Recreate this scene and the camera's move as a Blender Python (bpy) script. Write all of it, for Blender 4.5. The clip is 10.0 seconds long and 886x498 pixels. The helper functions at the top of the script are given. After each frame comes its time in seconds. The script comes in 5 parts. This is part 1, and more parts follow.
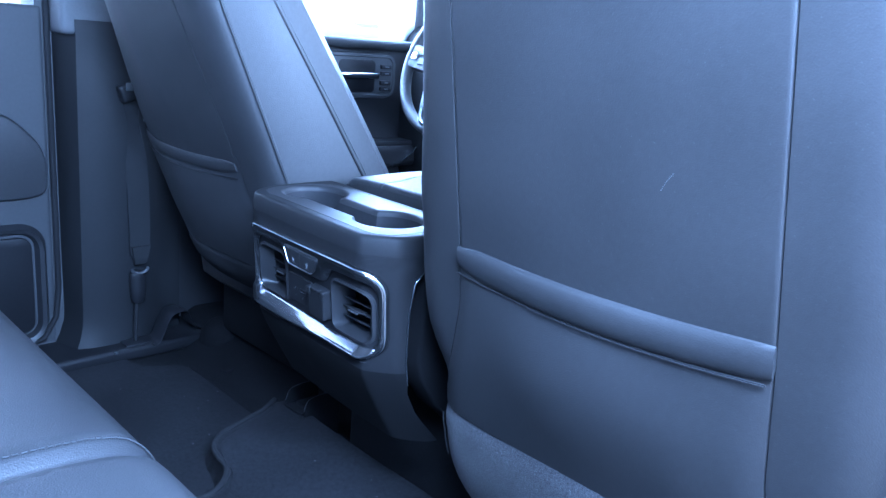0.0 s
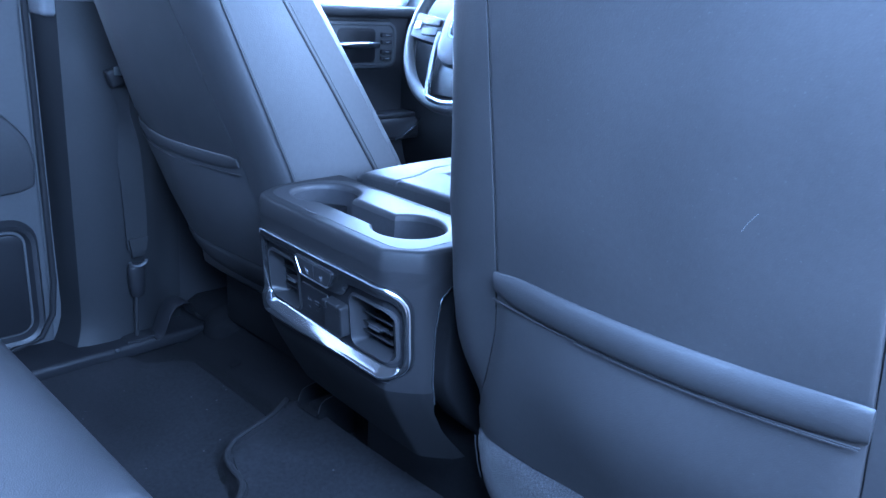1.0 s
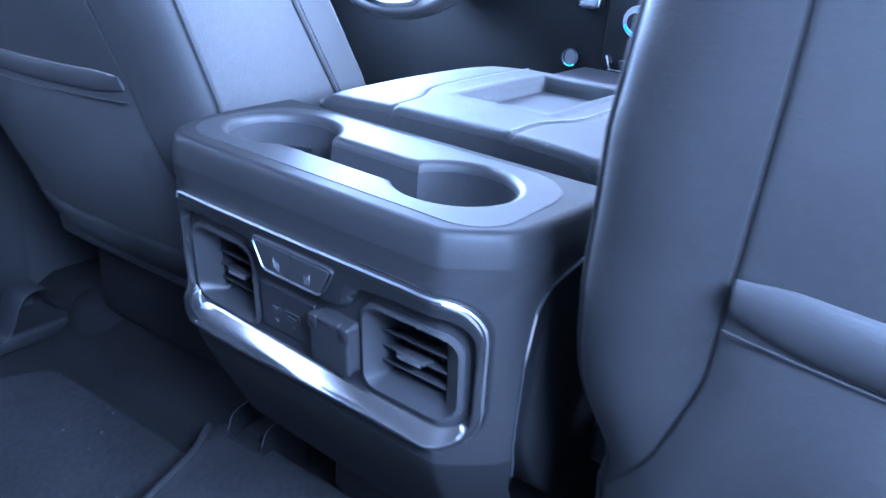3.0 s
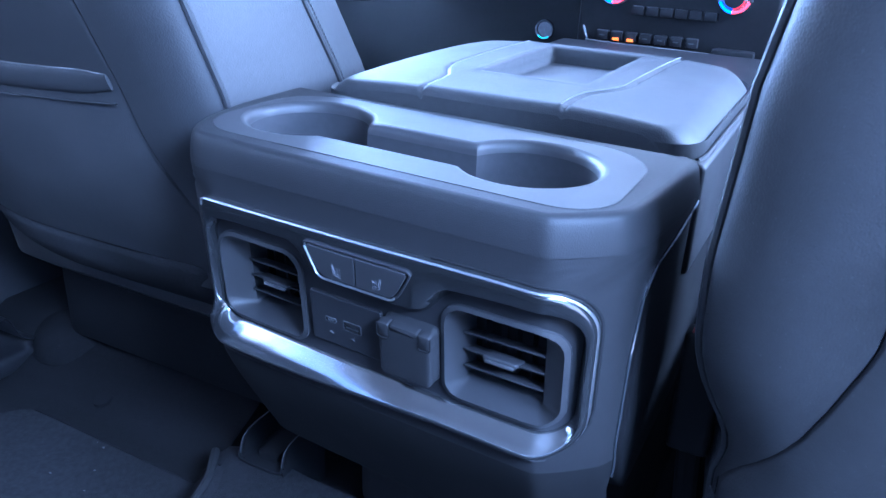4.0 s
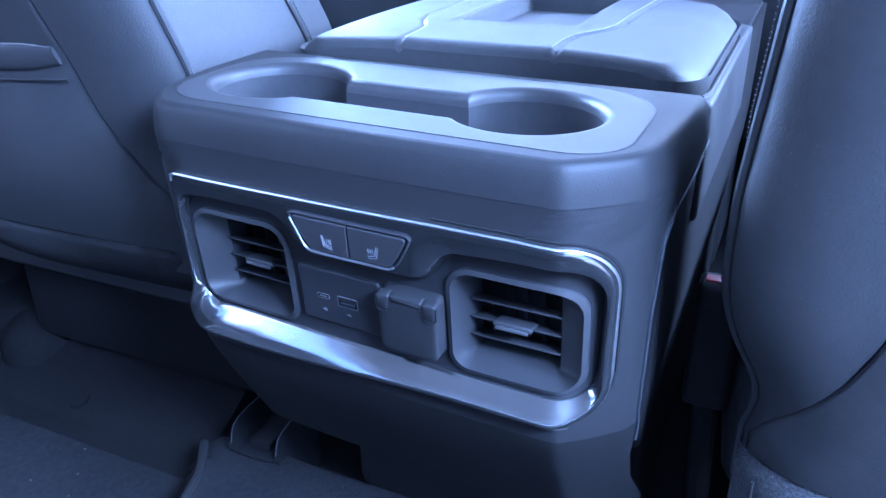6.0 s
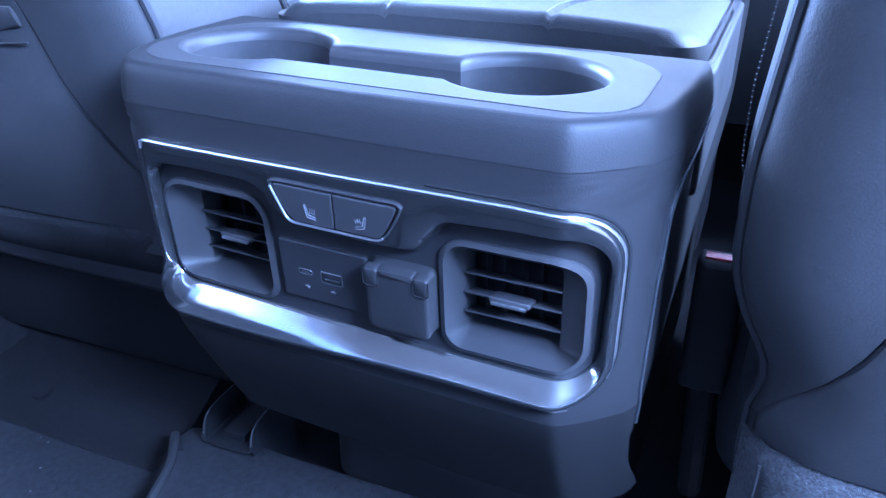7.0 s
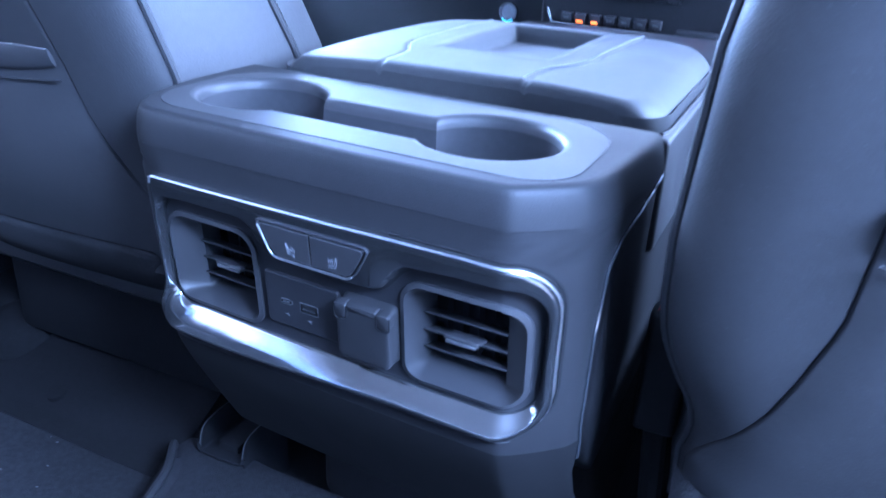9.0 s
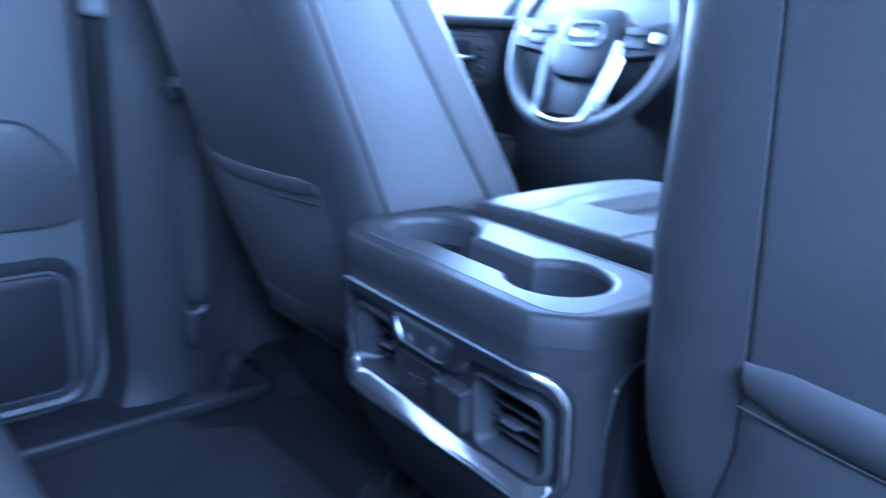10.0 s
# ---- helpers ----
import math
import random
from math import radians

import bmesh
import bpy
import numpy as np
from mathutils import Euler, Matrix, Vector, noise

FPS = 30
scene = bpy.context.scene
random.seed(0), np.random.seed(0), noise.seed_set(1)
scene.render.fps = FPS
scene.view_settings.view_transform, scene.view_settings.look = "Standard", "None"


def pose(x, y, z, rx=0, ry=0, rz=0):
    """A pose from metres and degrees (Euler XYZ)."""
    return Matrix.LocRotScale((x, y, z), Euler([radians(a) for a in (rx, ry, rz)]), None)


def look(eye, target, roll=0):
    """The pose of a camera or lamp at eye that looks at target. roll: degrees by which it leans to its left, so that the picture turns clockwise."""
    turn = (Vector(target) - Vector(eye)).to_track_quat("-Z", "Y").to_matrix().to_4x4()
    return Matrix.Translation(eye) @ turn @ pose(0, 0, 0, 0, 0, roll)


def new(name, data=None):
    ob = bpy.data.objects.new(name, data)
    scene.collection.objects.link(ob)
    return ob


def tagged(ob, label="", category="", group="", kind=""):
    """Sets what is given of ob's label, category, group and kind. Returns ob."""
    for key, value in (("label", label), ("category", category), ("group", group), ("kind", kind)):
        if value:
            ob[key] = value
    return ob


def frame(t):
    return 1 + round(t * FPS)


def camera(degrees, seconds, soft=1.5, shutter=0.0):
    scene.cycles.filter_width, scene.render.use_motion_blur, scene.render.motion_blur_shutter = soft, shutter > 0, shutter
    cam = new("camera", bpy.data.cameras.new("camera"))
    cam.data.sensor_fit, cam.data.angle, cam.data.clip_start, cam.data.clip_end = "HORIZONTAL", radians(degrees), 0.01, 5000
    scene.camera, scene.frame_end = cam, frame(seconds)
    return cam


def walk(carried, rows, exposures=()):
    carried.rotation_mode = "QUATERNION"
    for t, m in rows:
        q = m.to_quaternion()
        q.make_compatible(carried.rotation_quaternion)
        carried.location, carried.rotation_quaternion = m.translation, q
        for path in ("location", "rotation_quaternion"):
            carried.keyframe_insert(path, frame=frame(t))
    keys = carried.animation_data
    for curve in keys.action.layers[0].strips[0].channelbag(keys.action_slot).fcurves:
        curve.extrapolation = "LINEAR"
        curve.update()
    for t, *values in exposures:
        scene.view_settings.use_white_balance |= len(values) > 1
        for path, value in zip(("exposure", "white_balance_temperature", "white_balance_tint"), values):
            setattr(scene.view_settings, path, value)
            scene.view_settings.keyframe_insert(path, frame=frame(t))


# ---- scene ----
cam = camera(59.2, 10.0, 1.4, 0.5)
PATH = [
    (0, (0.855, -0.610, 0.735), (-0.505, 0.764, 0.224), 4.8),
    (0.5, (0.820, -0.579, 0.753), (-0.536, 0.785, 0.206), 4.8),
    (1, (0.757, -0.573, 0.783), (-0.560, 0.792, 0.148), 3.6),
    (1.5, (0.737, -0.622, 0.777), (-0.523, 0.776, 0.099), 3.8),
    (2, (0.685, -0.590, 0.750), (-0.527, 0.834, 0.040), 4.9),
    (2.1, (0.664, -0.568, 0.752), (-0.534, 0.856, 0.018), 5.4),
    (2.5, (0.534, -0.460, 0.708), (-0.609, 0.983, -0.071), 5.0),
    (3, (0.373, -0.395, 0.674), (-0.628, 1.154, -0.100), 5.0),
    (3.2, (0.327, -0.382, 0.669), (-0.615, 1.202, -0.103), 4.5),
    (4.3, (0.255, -0.407, 0.647), (-0.558, 1.230, -0.167), 1.6),
    (4.5, (0.251, -0.402, 0.647), (-0.550, 1.233, -0.183), 0.9),
    (5, (0.246, -0.393, 0.645), (-0.531, 1.244, -0.201), -0.2),
    (6.5, (0.216, -0.372, 0.614), (-0.508, 1.278, -0.253), -0.3),
    (7, (0.208, -0.365, 0.602), (-0.473, 1.302, -0.268), 0.4),
    (7.5, (0.204, -0.361, 0.600), (-0.444, 1.318, -0.272), 1.0),
    (8, (0.197, -0.363, 0.596), (-0.449, 1.315, -0.279), 1.3),
    (8.5, (0.207, -0.371, 0.607), (-0.468, 1.299, -0.262), 1.7),
    (9, (0.260, -0.389, 0.634), (-0.498, 1.275, -0.175), 2.8),
    (9.5, (0.364, -0.421, 0.671), (-0.640, 1.176, 0.004), 3.7),
    (9.7, (0.424, -0.421, 0.694), (-0.728, 1.085, 0.060), 3.2),
    (10, (0.502, -0.434, 0.706), (-0.950, 0.822, 0.150), 2.7),
]
walk(cam, [(t, look(eye, target, roll)) for t, eye, target, roll in PATH],
     [(0.0, 2.62, 4340, 15), (2.4, 2.85, 4300, 15), (3.0, 3.45, 4600, 20), (3.3, 3.45, 4550, 20), (4.2, 3.3, 4320, 20), (5.0, 3.4, 4330, 21), (7.5, 3.8, 4350, 26), (8.6, 3.85, 4420, 25), (9.1, 3.45, 4420, 22), (9.5, 3.0, 4280, 18), (10.0, 2.75, 4230, 16)])

# ---- world, light, exposure ----
world = bpy.data.worlds.new("sky")
scene.world = world
world.use_nodes = True
wn = world.node_tree.nodes
sky = wn.new("ShaderNodeTexSky")
sky.sky_type, sky.sun_disc = "NISHITA", False
sky.sun_elevation, sky.sun_rotation = radians(62), radians(-169)
world.node_tree.links.new(sky.outputs["Color"], wn["Background"].inputs["Color"])
wn["Background"].inputs["Strength"].default_value = 0.085

sun = new("sun", bpy.data.lights.new("sun", "SUN"))
sun.data.energy, sun.data.angle, sun.data.color = 3.5, radians(0.6), (1.0, 0.95, 0.88)
sun.matrix_world = look((-0.6, -3.2, 6.2), (0, 0, 0))


def window_light(name, eye, target, width, height, watts, colour=(0.72, 0.86, 1.0)):
    lamp = new(name, bpy.data.lights.new(name, "AREA"))
    lamp.data.shape, lamp.data.size, lamp.data.size_y = "RECTANGLE", width, height
    lamp.data.energy, lamp.data.color = watts, colour
    lamp.matrix_world = look(eye, target)
    return lamp


window_light("doorway_skylight", (0.94, -0.40, 1.08), (0.20, -0.04, 0.60), 0.62, 0.24, 15.5, (0.72, 0.86, 1.0))
window_light("windscreen_skylight", (0.0, 1.62, 1.02), (0.0, 0.3, 0.5), 1.3, 0.5, 3.5, (0.95, 0.98, 0.96))
window_light("passenger_window_skylight", (0.98, 0.75, 0.95), (0.0, 0.4, 0.55), 0.6, 0.35, 7.5, (0.80, 0.91, 1.0))
window_light("driver_window_skylight", (-0.895, 0.72, 0.94), (0.2, 0.35, 0.55), 0.75, 0.36, 7.5)
window_light("rear_window_skylight", (0.0, -1.22, 1.0), (0.0, 0.0, 0.45), 1.3, 0.36, 0.5)
window_light("rear_side_window_skylight", (-0.885, -0.40, 0.85), (0.45, 0.0, 0.58), 0.68, 0.34, 0.9, (0.88, 0.94, 1.0))


# ---- materials ----
def material(name, base, rough, metal=0.0, grain=0.0, grain_scale=900.0, cells=False, vary=0.25, spots=0.0, coat=0.0, sheen=0.0, spec=0.5, speck=160.0):
    m = bpy.data.materials.new(name)
    m.use_nodes = True
    nt = m.node_tree
    n, link = nt.nodes, nt.links.new
    b = n["Principled BSDF"]
    b.inputs["Metallic"].default_value = metal
    b.inputs["Coat Weight"].default_value = coat
    b.inputs["Sheen Weight"].default_value = sheen
    b.inputs["Specular IOR Level"].default_value = 0.15 if rough > 0.9 else min(spec, 0.3) if max(base) < 0.015 else spec
    tc = n.new("ShaderNodeTexCoord")
    wide = n.new("ShaderNodeTexNoise")
    wide.inputs["Scale"].default_value, wide.inputs["Detail"].default_value = 7.0, 5.0
    link(tc.outputs["Object"], wide.inputs["Vector"])
    fine = n.new("ShaderNodeTexNoise")
    fine.inputs["Scale"].default_value, fine.inputs["Detail"].default_value = speck, 3.0
    link(tc.outputs["Object"], fine.inputs["Vector"])
    add = n.new("ShaderNodeMath")
    add.operation = "ADD"
    link(wide.outputs["Fac"], add.inputs[0])
    link(fine.outputs["Fac"], add.inputs[1])
    ramp = n.new("ShaderNodeMapRange")
    ramp.inputs["From Min"].default_value, ramp.inputs["From Max"].default_value = 0.7, 1.3
    ramp.inputs["To Min"].default_value, ramp.inputs["To Max"].default_value = 1 - vary, 1 + vary
    link(add.outputs[0], ramp.inputs["Value"])
    mul = n.new("ShaderNodeMix")
    mul.data_type, mul.blend_type = "RGBA", "MULTIPLY"
    mul.inputs["Factor"].default_value = 1.0
    mul.inputs["A"].default_value = (*base, 1)
    link(ramp.outputs[0], mul.inputs["B"])
    colour = mul.outputs["Result"]
    if spots:
        dust = n.new("ShaderNodeTexNoise")
        dust.inputs["Scale"].default_value, dust.inputs["Detail"].default_value = 420.0, 4.0
        link(tc.outputs["Object"], dust.inputs["Vector"])
        cut = n.new("ShaderNodeMapRange")
        cut.inputs["From Min"].default_value, cut.inputs["From Max"].default_value = 0.66, 0.78
        link(dust.outputs["Fac"], cut.inputs["Value"])
        top = n.new("ShaderNodeMix")
        top.data_type = "RGBA"
        scale = n.new("ShaderNodeMath")
        scale.operation = "MULTIPLY"
        scale.inputs[1].default_value = spots
        link(cut.outputs[0], scale.inputs[0])
        link(scale.outputs[0], top.inputs["Factor"])
        link(colour, top.inputs["A"])
        top.inputs["B"].default_value = (0.35, 0.36, 0.38, 1)
        colour = top.outputs["Result"]
    link(colour, b.inputs["Base Color"])
    rr = n.new("ShaderNodeMapRange")
    rr.inputs["From Min"].default_value, rr.inputs["From Max"].default_value = 0.3, 0.7
    rr.inputs["To Min"].default_value, rr.inputs["To Max"].default_value = rough * 0.88, min(1.0, rough * 1.12)
    link(wide.outputs["Fac"], rr.inputs["Value"])
    link(rr.outputs[0], b.inputs["Roughness"])
    if grain:
        bump = n.new("ShaderNodeBump")
        bump.inputs["Strength"].default_value, bump.inputs["Distance"].default_value = grain, 0.001
        if cells:
            tex = n.new("ShaderNodeTexVoronoi")
            tex.feature = "SMOOTH_F1"
            tex.inputs["Scale"].default_value = grain_scale
            link(tex.outputs["Distance"], bump.inputs["Height"])
        else:
            tex = n.new("ShaderNodeTexNoise")
            tex.inputs["Scale"].default_value, tex.inputs["Detail"].default_value = grain_scale, 3.0
            link(tex.outputs["Fac"], bump.inputs["Height"])
        link(tc.outputs["Object"], tex.inputs["Vector"])
        link(bump.outputs[0], b.inputs["Normal"])
    return m


def glowing(name, colour, power):
    m = bpy.data.materials.new(name)
    m.use_nodes = True
    b = m.node_tree.nodes["Principled BSDF"]
    b.inputs["Base Color"].default_value = (*colour, 1)
    b.inputs["Emission Color"].default_value = (*colour, 1)
    b.inputs["Emission Strength"].default_value = power
    return m


def glass(name, tint):
    m = bpy.data.materials.new(name)
    m.use_nodes = True
    b = m.node_tree.nodes["Principled BSDF"]
    b.inputs["Base Color"].default_value = (*tint, 1)
    b.inputs["Transmission Weight"].default_value = 1.0
    b.inputs["Roughness"].default_value = 0.0
    b.inputs["IOR"].default_value = 1.45
    return m


LEATHER = material("black_leather", (0.022, 0.022, 0.0235), 0.52, grain=0.15, grain_scale=760, cells=True, vary=0.12, spots=0.06)
LEATHER_SOFT = material("smooth_leather", (0.033, 0.033, 0.035), 0.48, grain=0.26, grain_scale=760, cells=True, vary=0.12)
LID_LEATHER = material("armrest_leather", (0.028, 0.0285, 0.030), 0.58, grain=0.22, grain_scale=1100, cells=True, vary=0.10, spec=0.38)
PILLAR = material("pillar_plastic", (0.011, 0.0113, 0.0125), 0.62, grain=0.2, grain_scale=900, cells=True, vary=0.10)
DOOR = material("door_trim", (0.042, 0.043, 0.046), 0.55, grain=0.12, grain_scale=900, cells=True, vary=0.10)
PLASTIC = material("grained_plastic", (0.0108, 0.0108, 0.0118), 0.58, grain=0.11, grain_scale=1200, cells=True, vary=0.10, spec=0.22)
PLASTIC_FINE = material("satin_plastic", (0.018, 0.018, 0.020), 0.52, grain=0.06, grain_scale=900, vary=0.10, spec=0.38)
PANEL = material("panel_black", (0.017, 0.017, 0.0185), 0.42, grain=0.05, grain_scale=1200, vary=0.10)
PLASTIC_DARK = material("black_plastic", (0.0105, 0.0105, 0.012), 0.5, grain=0.10, grain_scale=700, vary=0.15)
# shell plastic with the shade of the undercut put into its colour
PLASTIC_SHADED = material("smooth_shaded_plastic", (0.0045, 0.0045, 0.005), 0.91, grain=0.04, grain_scale=900, vary=0.12)
TRIM_GREY = material("grey_trim", (0.085, 0.087, 0.093), 0.6, grain=0.15, grain_scale=500, vary=0.08)
CHROME = material("polished_chrome", (0.62, 0.64, 0.67), 0.10, metal=1.0, vary=0.05)
DARK_CHROME = material("smoked_chrome", (0.18, 0.19, 0.21), 0.11, metal=0.90, vary=0.05)
TRIM_CHROME = material("trim_chrome", (0.19, 0.192, 0.200), 0.14, metal=0.95, vary=0.05)
EDGE_CHROME = material("brushed_edge", (0.55, 0.56, 0.58), 0.34, metal=1.0, vary=0.05)
SATIN = material("satin_silver", (0.55, 0.57, 0.60), 0.28, metal=1.0, vary=0.06)
BLACK = material("matte_black", (0.006, 0.006, 0.0068), 0.93, vary=0.2)
CARPET = material("black_carpet", (0.0065, 0.0065, 0.0072), 0.97, grain=1.0, grain_scale=650, vary=0.35, spots=0.05)
MAT_PILE = material("mat_pile", (0.0130, 0.0130, 0.0145), 0.97, grain=1.0, grain_scale=520, vary=0.4, spots=0.06)
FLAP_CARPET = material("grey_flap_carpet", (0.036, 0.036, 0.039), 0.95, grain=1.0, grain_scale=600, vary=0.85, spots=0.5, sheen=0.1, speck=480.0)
# driver's copy of the flap carpet, that side's dimness put into its colour
FLAP_DIM = material("dimmed_flap_carpet", (0.019, 0.019, 0.0205), 0.95, grain=1.0, grain_scale=600, vary=0.7, speck=480.0)
RUBBER = material("black_rubber", (0.010, 0.010, 0.0112), 0.85, grain=0.1, vary=0.1)
WEBBING = material("belt_webbing", (0.012, 0.0123, 0.0135), 0.75, grain=0.6, grain_scale=1100, vary=0.15)
STITCH = material("grey_thread", (0.24, 0.245, 0.26), 0.8, vary=0.1)
STITCH_DARK = material("dark_thread", (0.050, 0.051, 0.054), 0.8, vary=0.1)
CUP = material("cup_liner", (0.022, 0.022, 0.0245), 0.80, grain=0.05, vary=0.1, spec=0.2)
ICON = material("icon_white", (0.15, 0.155, 0.165), 0.5, vary=0.03)
RED = material("red_release", (0.38, 0.025, 0.025), 0.4, vary=0.05)
METAL = material("steel", (0.42, 0.43, 0.45), 0.35, metal=1.0, vary=0.2)
HEADLINER = material("headliner", (0.26, 0.26, 0.265), 0.9, grain=0.4, grain_scale=500, vary=0.06)
CONCRETE = material("sunlit_concrete", (0.28, 0.27, 0.255), 0.9, grain=0.4, grain_scale=60, vary=0.12)
PAINT = material("white_body_paint", (0.72, 0.73, 0.74), 0.25, coat=0.6, vary=0.02)
GLASS = glass("window_glass", (0.96, 0.98, 0.98))
AMBER = glowing("amber_indicator", (1.0, 0.16, 0.01), 0.25)
COOL = glowing("blue_ring_light", (0.05, 0.15, 1.0), 0.5)
WARM = glowing("red_ring_light", (1.0, 0.02, 0.03), 0.9)
TEAL = glowing("teal_ring_light", (0.25, 0.9, 0.85), 0.05)


# ---- mesh helpers ----
def root_place(ob):
    while ob.parent:
        ob = ob.parent
    return ob.location


def thing(name, place, label, category, group="", kind=""):
    ob = new(name)
    ob.empty_display_size = 0.05
    ob.location = place
    return tagged(ob, label, category, group, kind)


def part(name, bm, mat, parent=None, label="", sharp=38, bevel=0.0):
    """One mesh object from a bmesh in world metres, under a thing or a part."""
    bmesh.ops.recalc_face_normals(bm, faces=bm.faces)
    me = bpy.data.meshes.new(name)
    if parent:
        bmesh.ops.translate(bm, verts=bm.verts, vec=-root_place(parent))
    bm.to_mesh(me)
    bm.free()
    me.materials.append(mat)
    me.polygons.foreach_set("use_smooth", [True] * len(me.polygons))
    me.set_sharp_from_angle(angle=radians(sharp))
    ob = new(name, me)
    if parent:
        ob.parent = parent
    if bevel:
        mod = ob.modifiers.new("edge", "BEVEL")
        mod.width, mod.segments, mod.limit_method, mod.angle_limit = bevel, 2, "ANGLE", radians(40)
    return tagged(ob, label)


def structure(name, bm, mat, label, category, bevel=0.0):
    return tagged(part(name, bm, mat, None, label, bevel=bevel), "", category, "", "structure")


def grid(rows, closed=False, cap=False):
    bm = bmesh.new()
    vs = [[bm.verts.new(p) for p in row] for row in rows]
    n = len(rows[0])
    for a, b in zip(vs, vs[1:]):
        for i in range(n if closed else n - 1):
            j = (i + 1) % n
            bm.faces.new((a[i], a[j], b[j], b[i]))
    if cap:
        bm.faces.new(vs[0][::-1])
        bm.faces.new(vs[-1])
    return bm


def box(x0, x1, y0, y1, z0, z1, bev=0.0, seg=2):
    bm = bmesh.new()
    bmesh.ops.create_cube(bm, size=1.0)
    for v in bm.verts:
        v.co = ((x0 + x1) / 2 + v.co.x * (x1 - x0), (y0 + y1) / 2 + v.co.y * (y1 - y0), (z0 + z1) / 2 + v.co.z * (z1 - z0))
    if bev:
        bmesh.ops.bevel(bm, geom=bm.edges[:], offset=bev, segments=seg, profile=0.6, affect="EDGES")
    return bm


def join(*bms):
    out = bmesh.new()
    for b in bms:
        me = bpy.data.meshes.new("tmp")
        b.to_mesh(me)
        out.from_mesh(me)
        bpy.data.meshes.remove(me)
        b.free()
    return out


def moved(bm, m):
    bmesh.ops.transform(bm, matrix=m, verts=bm.verts)
    return bm


def rrect(x0, x1, y0, y1, r, k=6):
    """Rounded rectangle, counter-clockwise from the lower left corner. r: one radius or four (ll, lr, ur, ul)."""
    r = r if isinstance(r, (tuple, list)) else (r,) * 4
    out = []
    for cx, cy, a, q in ((x0 + r[0], y0 + r[0], 180, r[0]), (x1 - r[1], y0 + r[1], 270, r[1]), (x1 - r[2], y1 - r[2], 0, r[2]), (x0 + r[3], y1 - r[3], 90, r[3])):
        for i in range(k + 1):
            t = radians(a + 90 * i / k)
            out.append((cx + q * math.cos(t), cy + q * math.sin(t)))
    return out


def loft(rings, cap_first=False, cap_last=False):
    bm = grid(rings, closed=True)
    bm.verts.ensure_lookup_table()
    n = len(rings[0])
    if cap_first:
        bm.faces.new([bm.verts[i] for i in range(n)][::-1])
    if cap_last:
        bm.faces.new([bm.verts[len(bm.verts) - n + i] for i in range(n)])
    return bm


def within(p, ring):
    """Whether a point lies inside a closed outline."""
    odd = False
    for (ax, ay), (bx, by) in zip(ring, ring[1:] + ring[:1]):
        if (ay > p[1]) != (by > p[1]) and p[0] < ax + (bx - ax) * (p[1] - ay) / (by - ay):
            odd = not odd
    return odd


def plate(outer, holes=(), z=0.0):
    """A flat sheet with holes, filled with triangles."""
    bm = bmesh.new()
    edges = []
    for ring in (outer, *holes):
        vs = [bm.verts.new((p[0], p[1], z)) for p in ring]
        edges += [bm.edges.new((vs[i], vs[(i + 1) % len(vs)])) for i in range(len(vs))]
    bmesh.ops.triangle_fill(bm, use_beauty=True, use_dissolve=False, edges=edges)
    inside = [f for f in bm.faces if any(within(f.calc_center_median(), h) for h in holes)]
    bmesh.ops.delete(bm, geom=inside, context="FACES_ONLY")
    return bm


def slab(outline, z0, z1, bev=0.0015):
    """A flat piece with a rounded upper edge."""
    inner = offset(outline, -bev)
    mid = offset(outline, -bev * 0.3)
    rings = [[(x, y, z0) for x, y in outline], [(x, y, z1 - bev) for x, y in outline], [(x, y, z1 - bev * 0.3) for x, y in mid], [(x, y, z1) for x, y in inner]]
    return loft(rings, True, True)


def offset(outline, d):
    """Moves a counter-clockwise outline outward by d."""
    out, n = [], len(outline)
    for i in range(n):
        a, b, c = (Vector(outline[(i + k) % n][:2]) for k in (-1, 0, 1))
        e1, e2 = b - a, c - b
        e1 = e1.normalized() if e1.length > 1e-7 else e2.normalized()
        e2 = e2.normalized() if e2.length > 1e-7 else e1
        nn = Vector((e1.y + e2.y, -e1.x - e2.x))
        nn = nn.normalized() if nn.length > 1e-6 else Vector((e1.y, -e1.x))
        out.append(tuple(b + nn * d / max(0.5, nn.dot(Vector((e1.y, -e1.x))))))
    return out


def tube(points, r, n=8, closed=False, squash=1.0):
    pts = [Vector(p) for p in points]
    rings, up = [], None
    for i, p in enumerate(pts):
        a = pts[i - 1] if (i or closed) else p
        b = pts[(i + 1) % len(pts)] if (i + 1 < len(pts) or closed) else p
        d = (b - a).normalized()
        if up is None:
            up = d.orthogonal().normalized()
        up = (up - d * up.dot(d)).normalized()
        side = d.cross(up)
        rings.append([p + up * (r * math.cos(2 * math.pi * k / n)) + side * (r * squash * math.sin(2 * math.pi * k / n)) for k in range(n)])
    if closed:
        return grid(rings + [rings[0]], closed=True)
    return loft(rings, True, True)


def smooth_line(points, per=6):
    """Catmull-Rom curve through points."""
    p = [Vector(q) for q in points]
    p = [2 * p[0] - p[1], *p, 2 * p[-1] - p[-2]]
    out = []
    for a, b, c, d in zip(p, p[1:], p[2:], p[3:]):
        for i in range(per):
            t = i / per
            out.append(0.5 * (2 * b + (c - a) * t + (2 * a - 5 * b + 4 * c - d) * t * t + (3 * b - a - 3 * c + d) * t ** 3))
    return out + [p[-2]]


def lerp(table, v):
    """Piecewise-linear look-up in ((v, value), ...)."""
    if v <= table[0][0]:
        return table[0][1]
    for (a, p), (b, q) in zip(table, table[1:]):
        if v <= b:
            return p + (q - p) * (v - a) / (b - a)
    return table[-1][1]


def ease(t):
    t = max(0.0, min(1.0, t))
    return t * t * (3 - 2 * t)


